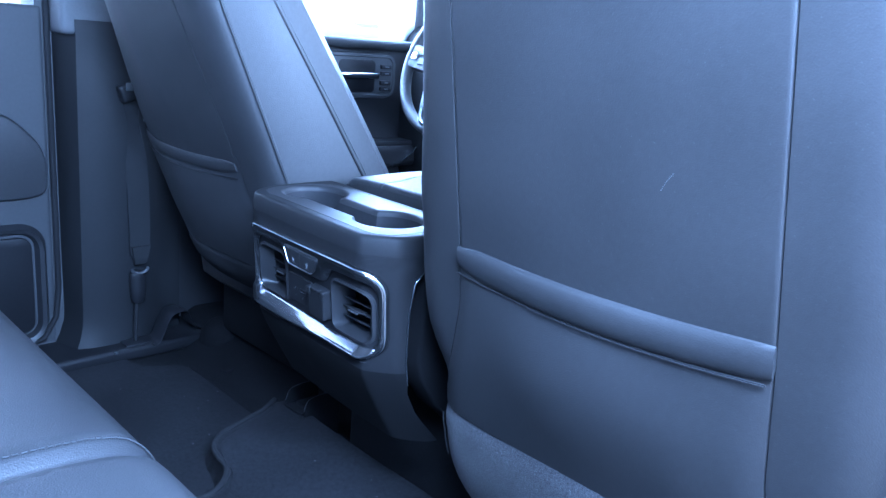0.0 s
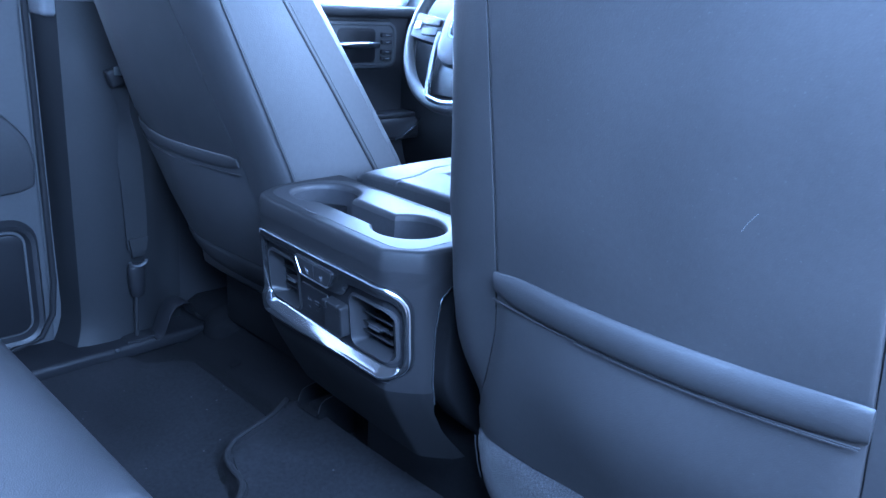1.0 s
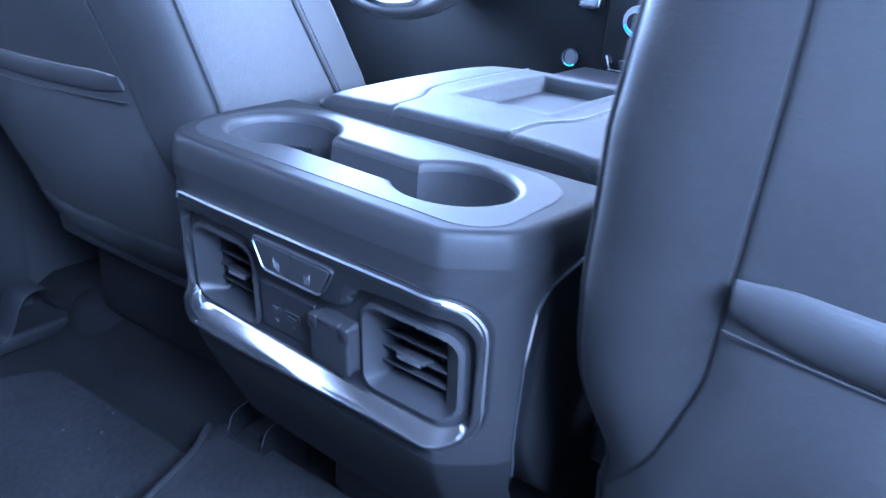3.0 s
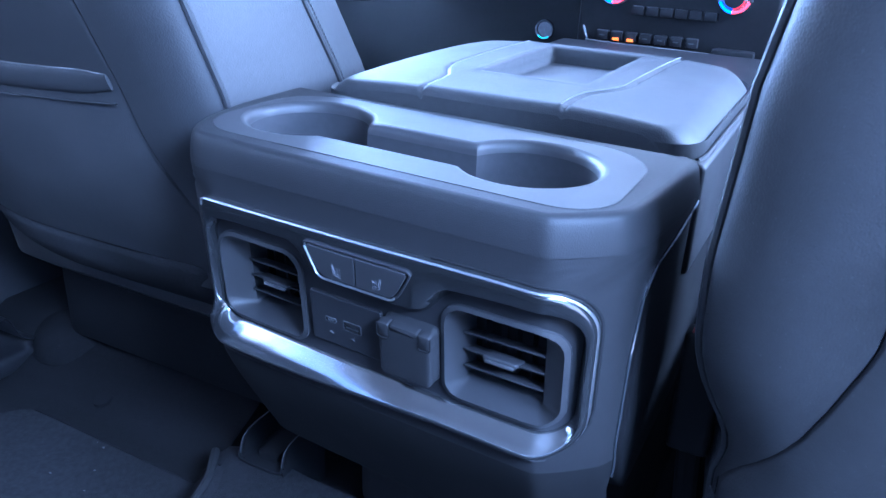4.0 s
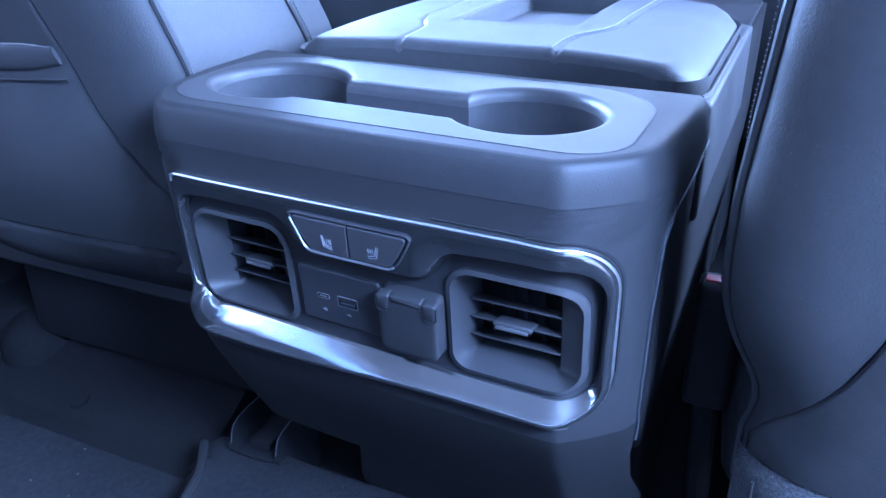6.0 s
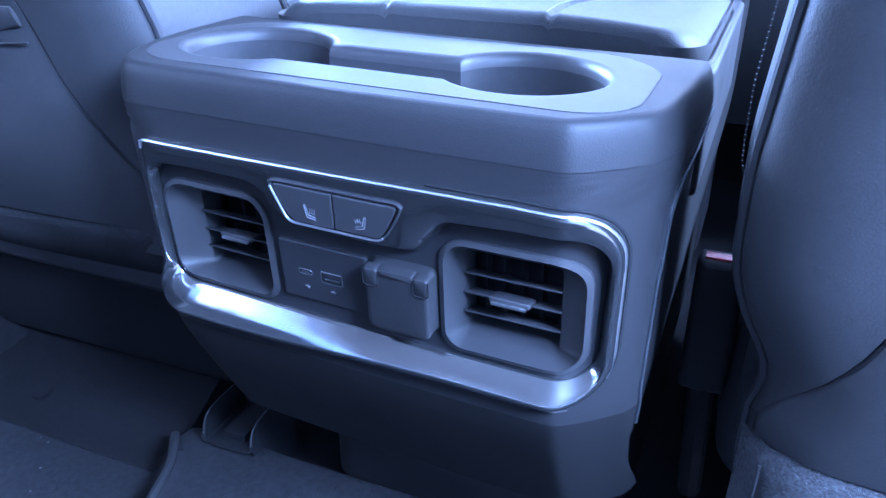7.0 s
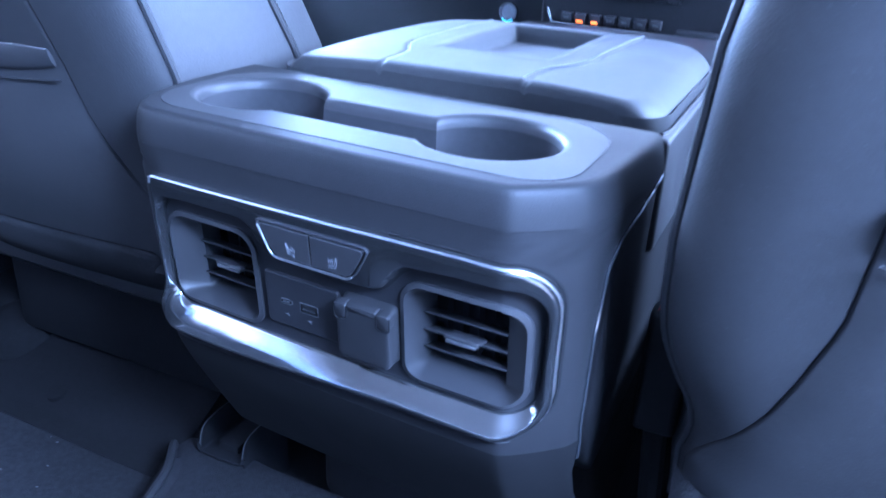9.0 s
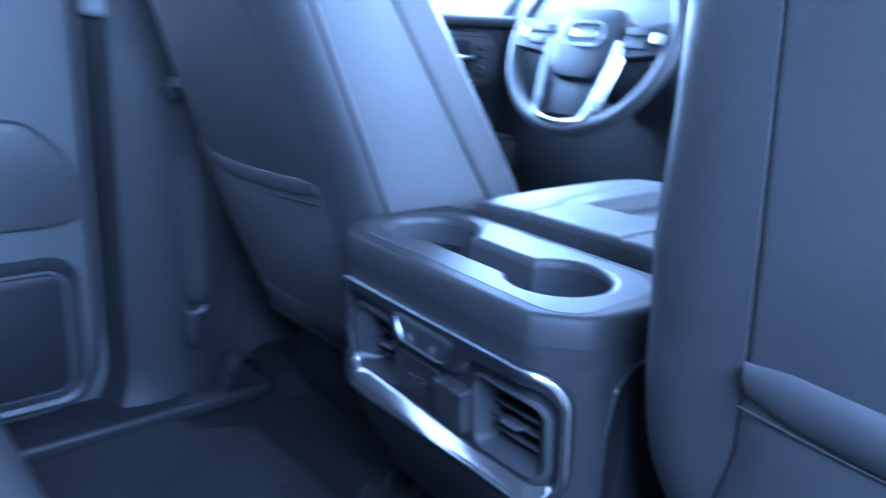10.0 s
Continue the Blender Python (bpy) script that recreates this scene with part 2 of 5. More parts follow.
# ---- floor and shell of the cabin ----
HUMP_EDGE = ((-0.30, -0.10), (-0.17, -0.092), (-0.095, -0.100), (-0.062, -0.122), (-0.043, -0.150), (-0.036, -0.190), (-0.022, -0.228), (0.005, -0.252), (0.055, -0.268), (0.105, -0.285), (0.150, -0.315))


def floor_height(x, y):
    across = (0.36 - x) / 0.11 if x > 0 else (x - lerp(HUMP_EDGE, y)) / 0.045 + 0.85
    hump = 0.045 * max(0.0, min(1.0, across)) * max(0.0, min(1.0, (0.190 - y) / 0.02))
    step = 0.05 * max(0.0, min(1.0, (y - 0.17) / 0.10)) if x < -0.33 else 0.0
    hump = hump * hump * (3 - 2 * hump / 0.045) / 0.045 if hump else 0.0
    return max(hump, step) + 0.004 * noise.noise((x * 5, y * 5, 0.3))


xs = [-0.90 + 0.01 * i for i in range(181)]
ys = [-1.15 + 0.03 * i for i in range(25)] + [-0.40 + 0.01 * i for i in range(80)] + [0.40 + 0.04 * i for i in range(25)]
structure("floor", grid([[(x, y, floor_height(x, y)) for x in xs] for y in ys]), CARPET, "black carpeted cabin floor with a low centre hump", "floor")

structure("ceiling", box(-0.95, 0.95, -1.25, 1.15, 1.22, 1.27, 0.01), HEADLINER, "pale grey fabric headliner over the cabin", "ceiling")
structure("wall_rear", box(-0.95, 0.95, -1.30, -1.24, -0.02, 0.78), PLASTIC, "dark rear cabin wall below the back window", "wall")
structure("firewall", box(-0.95, 0.95, 1.36, 1.42, -0.1, 0.80), PLASTIC_DARK, "dark front bulkhead behind the dashboard", "wall")
structure("roof_rail", join(box(-0.95, -0.86, -1.25, 1.2, 1.12, 1.24, 0.01), box(0.86, 0.95, -1.25, 1.2, 1.12, 1.24, 0.01)), HEADLINER, "grey roof rails above the doors", "trim")
structure("underbody", box(-0.93, 0.93, -1.30, 1.42, -0.779, -0.02), PLASTIC_DARK, "plain dark underside of the truck cabin", "underbody")
structure("ground", grid([[(x, y, -0.78) for x in (-400, -40, -8, 0, 8, 40, 400)] for y in (-400, -40, -8, 0, 8, 40, 400)]), CONCRETE, "pale concrete ground outside the truck", "ground")

# ---- left side: pillar, doors ----
def pillar(name, s, label):
    """B-pillar trim with a soft bulge; s: -1 left, 1 right."""
    rows = []
    for i in range(25):
        z = 0.02 + 0.70 * i / 24
        flare = 0.055 * max(0.0, 1 - z / 0.10) ** 2
        y0, y1 = -0.045 - flare * 0.7, 0.20
        x = 0.815 - 0.02 * (z / 0.7)
        row = []
        for k in range(13):
            t = k / 12
            y = y0 + (y1 - y0) * t
            bulge = 0.028 * math.sin(math.pi * min(1, t * 1.25)) ** 0.7 if t < 0.8 else 0.0
            edge = 0.05 * max(0.0, 1 - t / 0.10) ** 2
            row.append((s * (x - bulge + edge - flare * 0.5 * (1 - t)), y, z))
        rows.append(row)
    rows = [[(s * 0.90, r[0][1], r[0][2]), *r, (s * 0.90, r[-1][1], r[-1][2])] for r in rows]
    return structure(name, grid(rows), PILLAR, label, "pillar")


pillar("pillar_left", -1, "dark grey plastic pillar trim beside the front seat")
pillar("pillar_right", 1, "dark grey plastic pillar trim beside the open rear door")
for s, nm in ((-1, "left"), (1, "right")):
    structure("upper_pillar_" + nm, box(min(s * 0.785, s * 0.9), max(s * 0.785, s * 0.9), -0.05, 0.13, 0.690, 1.16, 0.012, 3), TRIM_GREY, "pale grey upper pillar trim", "pillar")
structure("sill_left", box(-0.90, -0.735, -0.6, 0.30, 0.0, 0.030, 0.01, 3), PLASTIC_DARK, "black plastic sill plate at the door opening", "trim", 0.0)


def door_skin(x, y0, y1, z1, z0=0.0, depth=0.06):
    """Lower door wall between two y, with a top ledge."""
    s = 1 if x > 0 else -1
    return box(min(x, x + s * depth), max(x, x + s * depth), y0, y1, z0, z1, 0.008, 3)


screw = thing("sill_screw", (-0.728, 0.015, 0.030), "small pale screw head in the sill plate", "screw")
part("head", tube([(-0.728, 0.015, 0.0285), (-0.728, 0.015, 0.0318)], 0.0042, 12), METAL, screw)

# rear left door
rear_door = thing("rear_door", (-0.86, -0.5, 0.0), "closed dark rear door panel with a storage pocket", "door", kind="structure")
part("door_panel", door_skin(-0.855, -1.24, -0.062, 0.74), DOOR, rear_door)
arm = [(-1.1, 0.40), (-0.9, 0.40), (-0.30, 0.36), (-0.10, 0.36), (-0.072, 0.40), (-0.078, 0.455), (-0.105, 0.495), (-0.14, 0.525), (-0.17, 0.533), (-0.9, 0.545), (-1.1, 0.545)]
arm = [tuple(p) for p in smooth_line([(y, z, 0) for y, z in arm[2:9]], 4)]
arm = [(p[0], p[1]) for p in arm] + [(-1.1, 0.56), (-1.1, 0.36)]
T_LEFT = Matrix(((0, 0, 1, -0.857), (1, 0, 0, 0), (0, 1, 0, 0), (0, 0, 0, 1)))
part("armrest_pad", moved(slab(arm, 0.0, 0.028, 0.012), T_LEFT), LEATHER_SOFT, rear_door, "padded leather door insert")
pocket = rrect(-0.62, -0.085, 0.045, 0.295, 0.045)
ring_out, ring_in = offset(pocket, 0.010), offset(pocket, -0.014)
part("pocket_rim", moved(loft([[(x, y, 0.0) for x, y in ring_out], [(x, y, 0.020) for x, y in pocket], [(x, y, 0.016) for x, y in offset(pocket, -0.008)], [(x, y, 0.002) for x, y in ring_in]]), T_LEFT), PLASTIC_FINE, rear_door, "raised rim of the door pocket")
part("pocket_panel", moved(slab(offset(pocket, -0.02), 0.0, 0.010, 0.004), T_LEFT), PLASTIC_DARK, rear_door)
part("door_seal", tube([(-0.850, -0.056, 1.1), (-0.850, -0.056, 0.16), (-0.850, -0.064, 0.09), (-0.850, -0.09, 0.045), (-0.850, -0.15, 0.03), (-0.850, -0.9, 0.03)], 0.006, 10), RUBBER, rear_door, "black rubber door seal")
structure("window_1", box(-0.905, -0.900, -1.2, -0.06, 0.735, 1.14), GLASS, "closed side window of the rear door", "window").visible_shadow = False

structure("door_jamb_left", box(-0.935, -0.858, -0.075, -0.028, 0.0, 1.16), DOOR, "dark door jamb behind the seal", "trim")

# front left door
front_door = thing("front_door", (-0.86, 0.7, 0.0), "closed front door panel with chrome handle and switches", "door", kind="structure")
part("door_panel", door_skin(-0.87, 0.205, 1.36, 0.722), PLASTIC_FINE, front_door)
part("window_ledge", box(-0.93, -0.835, 0.205, 1.15, 0.700, 0.728, 0.012, 3), PILLAR, front_door, "grained ledge under the window")
T_FRONT = Matrix(((0, 0, 1, -0.868), (1, 0, 0, 0), (0, 1, 0, 0), (0, 0, 0, 1)))
bez = rrect(0.60, 0.865, 0.572, 0.688, (0.02, 0.028, 0.03, 0.02))
part("handle_bezel", moved(loft([[(x, y, 0.0) for x, y in offset(bez, 0.004)], [(x, y, 0.016) for x, y in bez], [(x, y, 0.016) for x, y in offset(bez, -0.007)], [(x, y, 0.012) for x, y in offset(bez, -0.010)]], False, True), T_FRONT), DOOR, front_door, "raised bezel round the door handle")
part("handle_cup", moved(slab(rrect(0.67, 0.795, 0.585, 0.672, 0.014), 0.010, 0.0135, 0.002), T_FRONT), PLASTIC_DARK, front_door)
part("door_handle", moved(slab(rrect(0.645, 0.796, 0.622, 0.640, 0.006), 0.013, 0.034, 0.006), T_FRONT), CHROME, front_door, "bright chrome pull lever")
for zz in (0.655, 0.637, 0.612, 0.595):
    sw = part("switch", moved(slab(rrect(0.812, 0.848, zz - 0.006, zz + 0.006, 0.003), 0.010, 0.020, 0.002), T_FRONT), PLASTIC_FINE, front_door)
    part("symbol", moved(slab(rrect(0.824, 0.838, zz - 0.0012, zz + 0.0012, 0.001), 0.018, 0.0206, 0.0004), T_FRONT), ICON, sw)
part("armrest", box(-0.875, -0.79, 0.42, 0.98, 0.385, 0.445, 0.02, 4), PLASTIC_DARK, front_door)
part("switch_plate", box(-0.865, -0.80, 0.72, 0.93, 0.443, 0.456, 0.005, 2), PLASTIC_DARK, front_door)
part("pull_strip", tube(smooth_line([(-0.785, 0.815, 0.390), (-0.783, 0.850, 0.402), (-0.781, 0.888, 0.428), (-0.780, 0.918, 0.462)], 5), 0.006, 8, squash=0.6), CHROME, front_door, "curved chrome trim of the door pull")
structure("window_2", box(-0.905, -0.900, 0.22, 1.12, 0.722, 1.14), GLASS, "closed side window of the front door", "window").visible_shadow = False
structure("window_frame_left", join(box(-0.92, -0.865, 0.98, 1.06, 0.72, 1.16, 0.012, 3), box(-0.94, -0.87, 1.15, 1.36, 0.66, 0.74, 0.02, 3)), TRIM_GREY, "dark window pillar at the front door", "trim")

# right front door and rear doorway
structure("wall_right", join(door_skin(0.87, 0.205, 1.36, 0.722), door_skin(0.87, -1.24, -1.02, 1.14)), PLASTIC_FINE, "dark front passenger door panel", "wall")
structure("sill_right", box(0.735, 0.93, -1.02, 0.30, -0.01, 0.030, 0.01, 3), PLASTIC_DARK, "black plastic sill plate of the open doorway", "trim")

# side mirror outside the driver's window
mirror = thing("side_mirror", (-1.05, 0.95, 0.72), "pale side mirror outside the driver's window", "mirror")
part("housing", moved(loft([[(x * k, y * k, z) for x, y in rrect(-0.09, 0.09, -0.11, 0.11, 0.05)] for k, z in ((0.9, 0.0), (1.0, 0.02), (0.97, 0.06), (0.7, 0.10), (0.3, 0.115))], True, True), pose(-1.07, 0.93, 0.87, -90, 0, 12)), PAINT, mirror)
part("mirror_glass", moved(slab(rrect(-0.078, 0.078, -0.098, 0.098, 0.04), -0.003, 0.001), pose(-1.07, 0.927, 0.87, 90, 0, 12)), CHROME, mirror)
part("arm", box(-1.03, -0.92, 0.93, 1.0, 0.72, 0.79, 0.02, 3), PAINT, mirror)

# seat belt on the left pillar
belt = thing("seat_belt", (-0.79, 0.09, 0.03), "dark seat belt hanging on the pillar, buckled tongue down", "seat belt")


def strap(points, thick=0.0014):
    """A woven strap through (x, y, z, width, turn in degrees)."""
    rings = []
    for x, y, z, w, turn in points:
        a = Vector((math.sin(radians(turn)), math.cos(radians(turn)), 0))
        b = Vector((a.y, -a.x, 0))
        rings.append([Vector((x, y, z)) + a * (sx * w / 2) + b * (sy * thick) for sx, sy in ((-1, -1), (1, -1), (1, 1), (-1, 1))])
    return loft(rings, True, True)


def hanging(table, n=24):
    """Even steps down a table of (z, x, y, width, turn)."""
    zs = [table[0][0] + (table[-1][0] - table[0][0]) * i / n for i in range(n + 1)]
    cols = [[(-r[0], r[k]) for r in table] for k in (1, 2, 3, 4)]
    return [(lerp(cols[0], -z), lerp(cols[1], -z), z, lerp(cols[2], -z), lerp(cols[3], -z)) for z in zs]


part("webbing", strap(hanging(((0.585, -0.756, 0.070, 0.040, 20), (0.545, -0.760, 0.074, 0.030, 55), (0.510, -0.764, 0.077, 0.034, 62), (0.44, -0.768, 0.084, 0.044, 25), (0.37, -0.770, 0.088, 0.046, 4), (0.28, -0.770, 0.090, 0.046, 0), (0.228, -0.768, 0.088, 0.040, 0)))), WEBBING, belt)
part("folded_webbing", strap(hanging(((0.252, -0.764, 0.090, 0.044, -8), (0.225, -0.762, 0.088, 0.030, 0), (0.212, -0.764, 0.087, 0.024, 0))), 0.003), WEBBING, belt, "bunched webbing above the tongue")
guide = part("belt_guide", moved(box(-0.012, 0.012, -0.019, 0.019, -0.018, 0.018, 0.007, 3), pose(-0.757, 0.066, 0.584, 18, 0, 0)), PLASTIC_DARK, belt, "black plastic belt guide")
part("slot", box(-0.7445, -0.742, 0.056, 0.070, 0.588, 0.604, 0.001), METAL, guide)
part("pull_tab", tube([(-0.752, 0.093, 0.560), (-0.752, 0.097, 0.525)], 0.0022, 6), METAL, belt, "small pale tab")
part("tongue", tube(smooth_line([(-0.760, 0.068, 0.203), (-0.760, 0.070, 0.196), (-0.760, 0.085, 0.192), (-0.760, 0.100, 0.197), (-0.760, 0.102, 0.204)], 4), 0.0032, 8), METAL, belt, "steel belt tongue")
part("buckle_sleeve", loft([[(-0.768 + 0.011 * k * math.cos(a), 0.083 + 0.019 * k * math.sin(a), z) for a in [2 * math.pi * i / 20 for i in range(20)]] for k, z in ((0.75, 0.196), (0.95, 0.193), (1.0, 0.185), (0.92, 0.150), (0.80, 0.127), (0.55, 0.122))], True, True), PLASTIC_DARK, belt, "black plastic buckle sleeve")
part("cable", tube([(-0.768, 0.080, 0.124), (-0.768, 0.077, 0.08), (-0.766, 0.074, 0.034)], 0.0048, 8), RUBBER, belt, "short anchor cable")
part("anchor", box(-0.785, -0.745, 0.045, 0.120, 0.026, 0.034, 0.003), PLASTIC_DARK, belt)

# ---- floor coverings ----
mat = thing("floor_mat", (-0.56, -0.1, 0.0), "black carpet mat lying in the rear footwell", "floor mat")
FRONT_CORNER = ((-0.50, -0.765), (0.020, -0.762), (0.040, -0.735), (0.050, -0.692), (0.070, -0.676), (0.100, -0.662), (0.120, -0.648), (0.133, -0.625))
UNDER = ((-0.42, -0.060), (-0.17, -0.060), (-0.10, -0.072), (-0.062, -0.095), (-0.043, -0.125), (-0.036, -0.165), (-0.022, -0.200), (0.005, -0.225), (0.055, -0.245), (0.105, -0.262), (0.133, -0.280))
rows = []
for y in [-0.42 + 0.02 * k for k in range(13)] + [-0.160 + 0.008 * k for k in range(21)] + [0.010, 0.020, 0.026, 0.032, 0.038, 0.044, 0.050, 0.056, 0.064, 0.074, 0.086, 0.100, 0.112, 0.122, 0.129, 0.133]:
    x0, x1 = lerp(FRONT_CORNER, y), lerp(UNDER, y)
    rows.append([(x0 + (x1 - x0) * k / 72, y, floor_height(x0 + (x1 - x0) * k / 72, y) + (0.001 if k == 0 or y in (-0.42, 0.133) else 0.007)) for k in range(73)])
part("mat_top", grid(rows), MAT_PILE, mat)
edge = [Vector(r[0]) + Vector((-0.001, 0, 0.002)) for r in rows[30:]] + [Vector(p) + Vector((0, 0.001, 0.002)) for p in rows[-1][1:]]
part("edge_binding", tube(edge, 0.0022, 6), BLACK, mat, "narrow black bound edge")

mat2 = thing("floor_mat", (-0.05, -0.1, 0.04), "dark carpet mat over the centre hump with a bound edge", "floor mat")
left = [(-0.315, 0.150), (-0.285, 0.105), (-0.268, 0.055), (-0.252, 0.005), (-0.228, -0.022), (-0.190, -0.036), (-0.150, -0.043), (-0.122, -0.062), (-0.100, -0.095), (-0.092, -0.17), (-0.10, -0.3)]
left = [(p.x, p.y) for p in smooth_line([(x, y, 0) for x, y in left], 4)]
rows = []
for x, y in left:
    rows.append([(a, y, floor_height(a, y) + 0.010 - (0.008 if k == 0 else 0)) for k in range(25) for a in [x + (0.30 - x) * k / 24]])
far = [(-0.315 + 0.615 * k / 24, 0.160 + 0.015 * ease(1 - k / 6)) for k in range(25)]
rows.insert(0, [(a, b, floor_height(a, b) + 0.010) for a, b in far])
rows.insert(0, [(a, b + 0.003, floor_height(a, b) + 0.001) for a, b in far])
part("mat_top", grid(rows), MAT_PILE, mat2)
part("edge_binding", tube([(x, y, floor_height(x, y) + 0.008) for x, y in left], 0.0055, 8), RUBBER, mat2, "rolled rubber edge of the mat")

clip_hole = thing("mat_fastener", (-0.560, 0.190, 0.01), "small black round mat fastener in the carpet", "fastener")
part("stud", tube([(-0.560, 0.190, floor_height(-0.56, 0.19) - 0.003), (-0.560, 0.1885, floor_height(-0.56, 0.19) + 0.0035)], 0.013, 16), BLACK, clip_hole)

rail = thing("seat_rail_cover", (-0.233, 0.15, 0.045), "open black plastic seat rail end beside the console", "seat rail")
def channel(y, h):
    """Cross-section of the open rail end, from one outer wall to the other."""
    x0, x1, w = -0.274, -0.211, 0.0040
    half = [(x0, 0.0), (x0, 0.044 + h), (x0 + 0.001, 0.046 + h), (x0 + w - 0.001, 0.046 + h), (x0 + w, 0.044 + h), (x0 + w, 0.062), (x0 + w + 0.002, 0.060)]
    return [(x, y, z) for x, z in half + [(x0 + x1 - x, z) for x, z in half[::-1]]]


RAIL = ((0.146, 0.016), (0.147, 0.024), (0.150, 0.034), (0.154, 0.040), (0.162, 0.044), (0.18, 0.046), (0.225, 0.046))
chan = part("channel", grid([channel(y, h) for y, h in RAIL]), BLACK, rail)
for xx in (-0.2720, -0.2130):
    part("pale_edge", tube([(xx, y, 0.0462 + h) for y, h in RAIL], 0.0006, 6), DOOR, chan, "narrow lighter rim")
part("lip", tube(smooth_line([(-0.274, 0.147, 0.068), (-0.269, 0.144, 0.062), (-0.243, 0.143, 0.061), (-0.216, 0.144, 0.062), (-0.211, 0.147, 0.068)], 4), 0.0018, 8), BLACK, rail)
part("track", box(-0.256, -0.229, 0.158, 0.22, 0.056, 0.069, 0.002), BLACK, rail)
part("rear_wall", box(-0.2705, -0.2145, 0.218, 0.224, 0.045, 0.085, 0.001), PLASTIC_DARK, rail)

mount = thing("seat_mount_cover", (-0.72, 0.2, 0.03), "black moulded seat mounting cover with a curled trim end", "seat mount")
part("shell", loft([[(-0.70 + 0.06 * k * math.cos(a), 0.27 + 0.07 * k * math.sin(a), z) for a in [2 * math.pi * i / 20 for i in range(20)]] for k, z in ((1.0, 0.02), (0.95, 0.045), (0.8, 0.06), (0.5, 0.068), (0.1, 0.07))], False, True), CARPET, mount)
hook = smooth_line([(0.100, 0.030, 0), (0.112, 0.034, 0), (0.122, 0.052, 0), (0.134, 0.080, 0), (0.146, 0.094, 0), (0.162, 0.098, 0), (0.178, 0.094, 0), (0.186, 0.078, 0), (0.194, 0.060, 0), (0.214, 0.046, 0)], 4)
rings = []
for a, p, b in zip([hook[0]] + hook, hook, hook[1:] + [hook[-1]]):
    d = (b - a).normalized() * 0.0022
    rings.append([(x, p.x - k * d.y, p.y + k * d.x) for x, k in ((-0.775, 1), (-0.727, 1), (-0.724, 0), (-0.727, -1), (-0.775, -1))])
part("trim_hook", loft(rings, True, True), PLASTIC_DARK, mount, "curled end of the sill trim")


# ---- front seats ----
def seat(name, label, c, sgn, pan, inn, out, z0, y_table, t_table, hem, flap, flap_mat, slim):
    """A front seat. Inner side towards the console; c: centre in x; sgn: 1 where the inner side has the smaller x; slim: how much the outer shoulder narrows."""
    s = thing(name, (c, 0.35, 0.06), label, "car seat", "front seats")
    rear, deep = 0.055, 0.030
    fore = 0.036 + 0.022 * slim

    def inner(z):
        """Half width towards the console; the passenger's seat narrows upwards."""
        return inn - (lerp(((0.28, 0.022), (0.325, 0.022), (0.34, 0.027), (0.355, 0.026), (0.37, 0.020), (0.385, 0.012), (0.40, 0.006), (0.42, 0.001), (0.44, 0.0), (0.48, 0.0), (0.58, 0.009), (0.66, 0.025), (0.78, 0.045), (1.2, 0.055)), z) if slim == 0 else lerp(((0.50, 0.0), (0.60, 0.006), (0.78, 0.017), (1.0, 0.034)), z))

    def seam(z):
        if slim == 0:
            return min(inner(z) - 0.003, pan + lerp(((0.30, 0.068), (0.323, 0.0605), (0.34, 0.0515), (0.363, 0.0365), (0.39, 0.0225), (0.418, 0.0125), (0.46, 0.0), (0.60, -0.0105), (0.80, -0.024), (1.2, -0.045)), z))
        return pan + lerp(((0.30, 0.076), (0.347, 0.066), (0.366, 0.055), (0.399, 0.030), (0.433, 0.009), (0.46, 0.0), (0.60, -0.0105), (0.80, -0.024), (1.2, -0.045)), z) * (inn - pan) / 0.0855

    def seam_out(z):
        return min(wide(z) - (0.05 if slim == 0 else 0.022), lerp(((0.30, pan + 0.030), (0.40, pan + 0.014), (0.50, pan + 0.012), (0.80, pan + 0.004), (1.2, pan - 0.02)), z))

    def wide(z):
        return out - slim * lerp(((0.28, 0.125), (0.34, 0.112), (0.40, 0.075), (0.47, 0.040), (0.55, 0.034), (0.65, 0.062), (0.75, 0.098), (0.85, 0.115), (1.0, 0.125)), z)

    def back_y(u, z, lift=0.0):
        w = inner(z) if u < 0 else wide(z)
        k = abs(u) - (w - rear)
        round_off = deep * (1 - math.sqrt(max(0.0, 1 - (k / rear) ** 2))) if k > 0 else 0.0
        crown = 0.010 * (u / w) ** 2 - 0.004
        if u > 0:
            crown += slim * 0.045 * (u / w) ** 2
        return lerp(y_table, z) + round_off + crown - lift

    def spot(u, z, lift=0.0):
        return (c + sgn * u, back_y(u, z, lift), z)

    zs = [z0 + (0.98 - z0) * i / 60 for i in range(61)]

    def strip(u_of, n, lift_of=None, zr=zs):
        return grid([[spot(u_of(z, k / n), z, lift_of(k / n, z) if lift_of else 0.0) for k in range(n + 1)] for z in zr])

    def fall(t):
        return -0.006 * (math.exp(-(t / 0.02) ** 2) + math.exp(-((1 - t) / 0.02) ** 2))

    part("back_panel", strip(lambda z, t: -seam(z) + (seam(z) + seam_out(z)) * (0.5 - 0.5 * math.cos(math.pi * t)), 36, lambda t, z: fall(t)), LEATHER, s, "black grained leather seat back", sharp=60)
    part("inner_wrap", strip(lambda z, t: -inner(z) + (inner(z) - seam(z)) * (0.5 - 0.5 * math.cos(math.pi * t)), 14, lambda t, z: -0.006 * math.exp(-((1 - t) / 0.03) ** 2)), LEATHER, s, sharp=60)
    part("outer_wrap", strip(lambda z, t: seam_out(z) + (wide(z) - seam_out(z)) * (0.5 - 0.5 * math.cos(math.pi * t)), 14, lambda t, z: -0.006 * math.exp(-(t / 0.03) ** 2)), LEATHER, s, sharp=60)
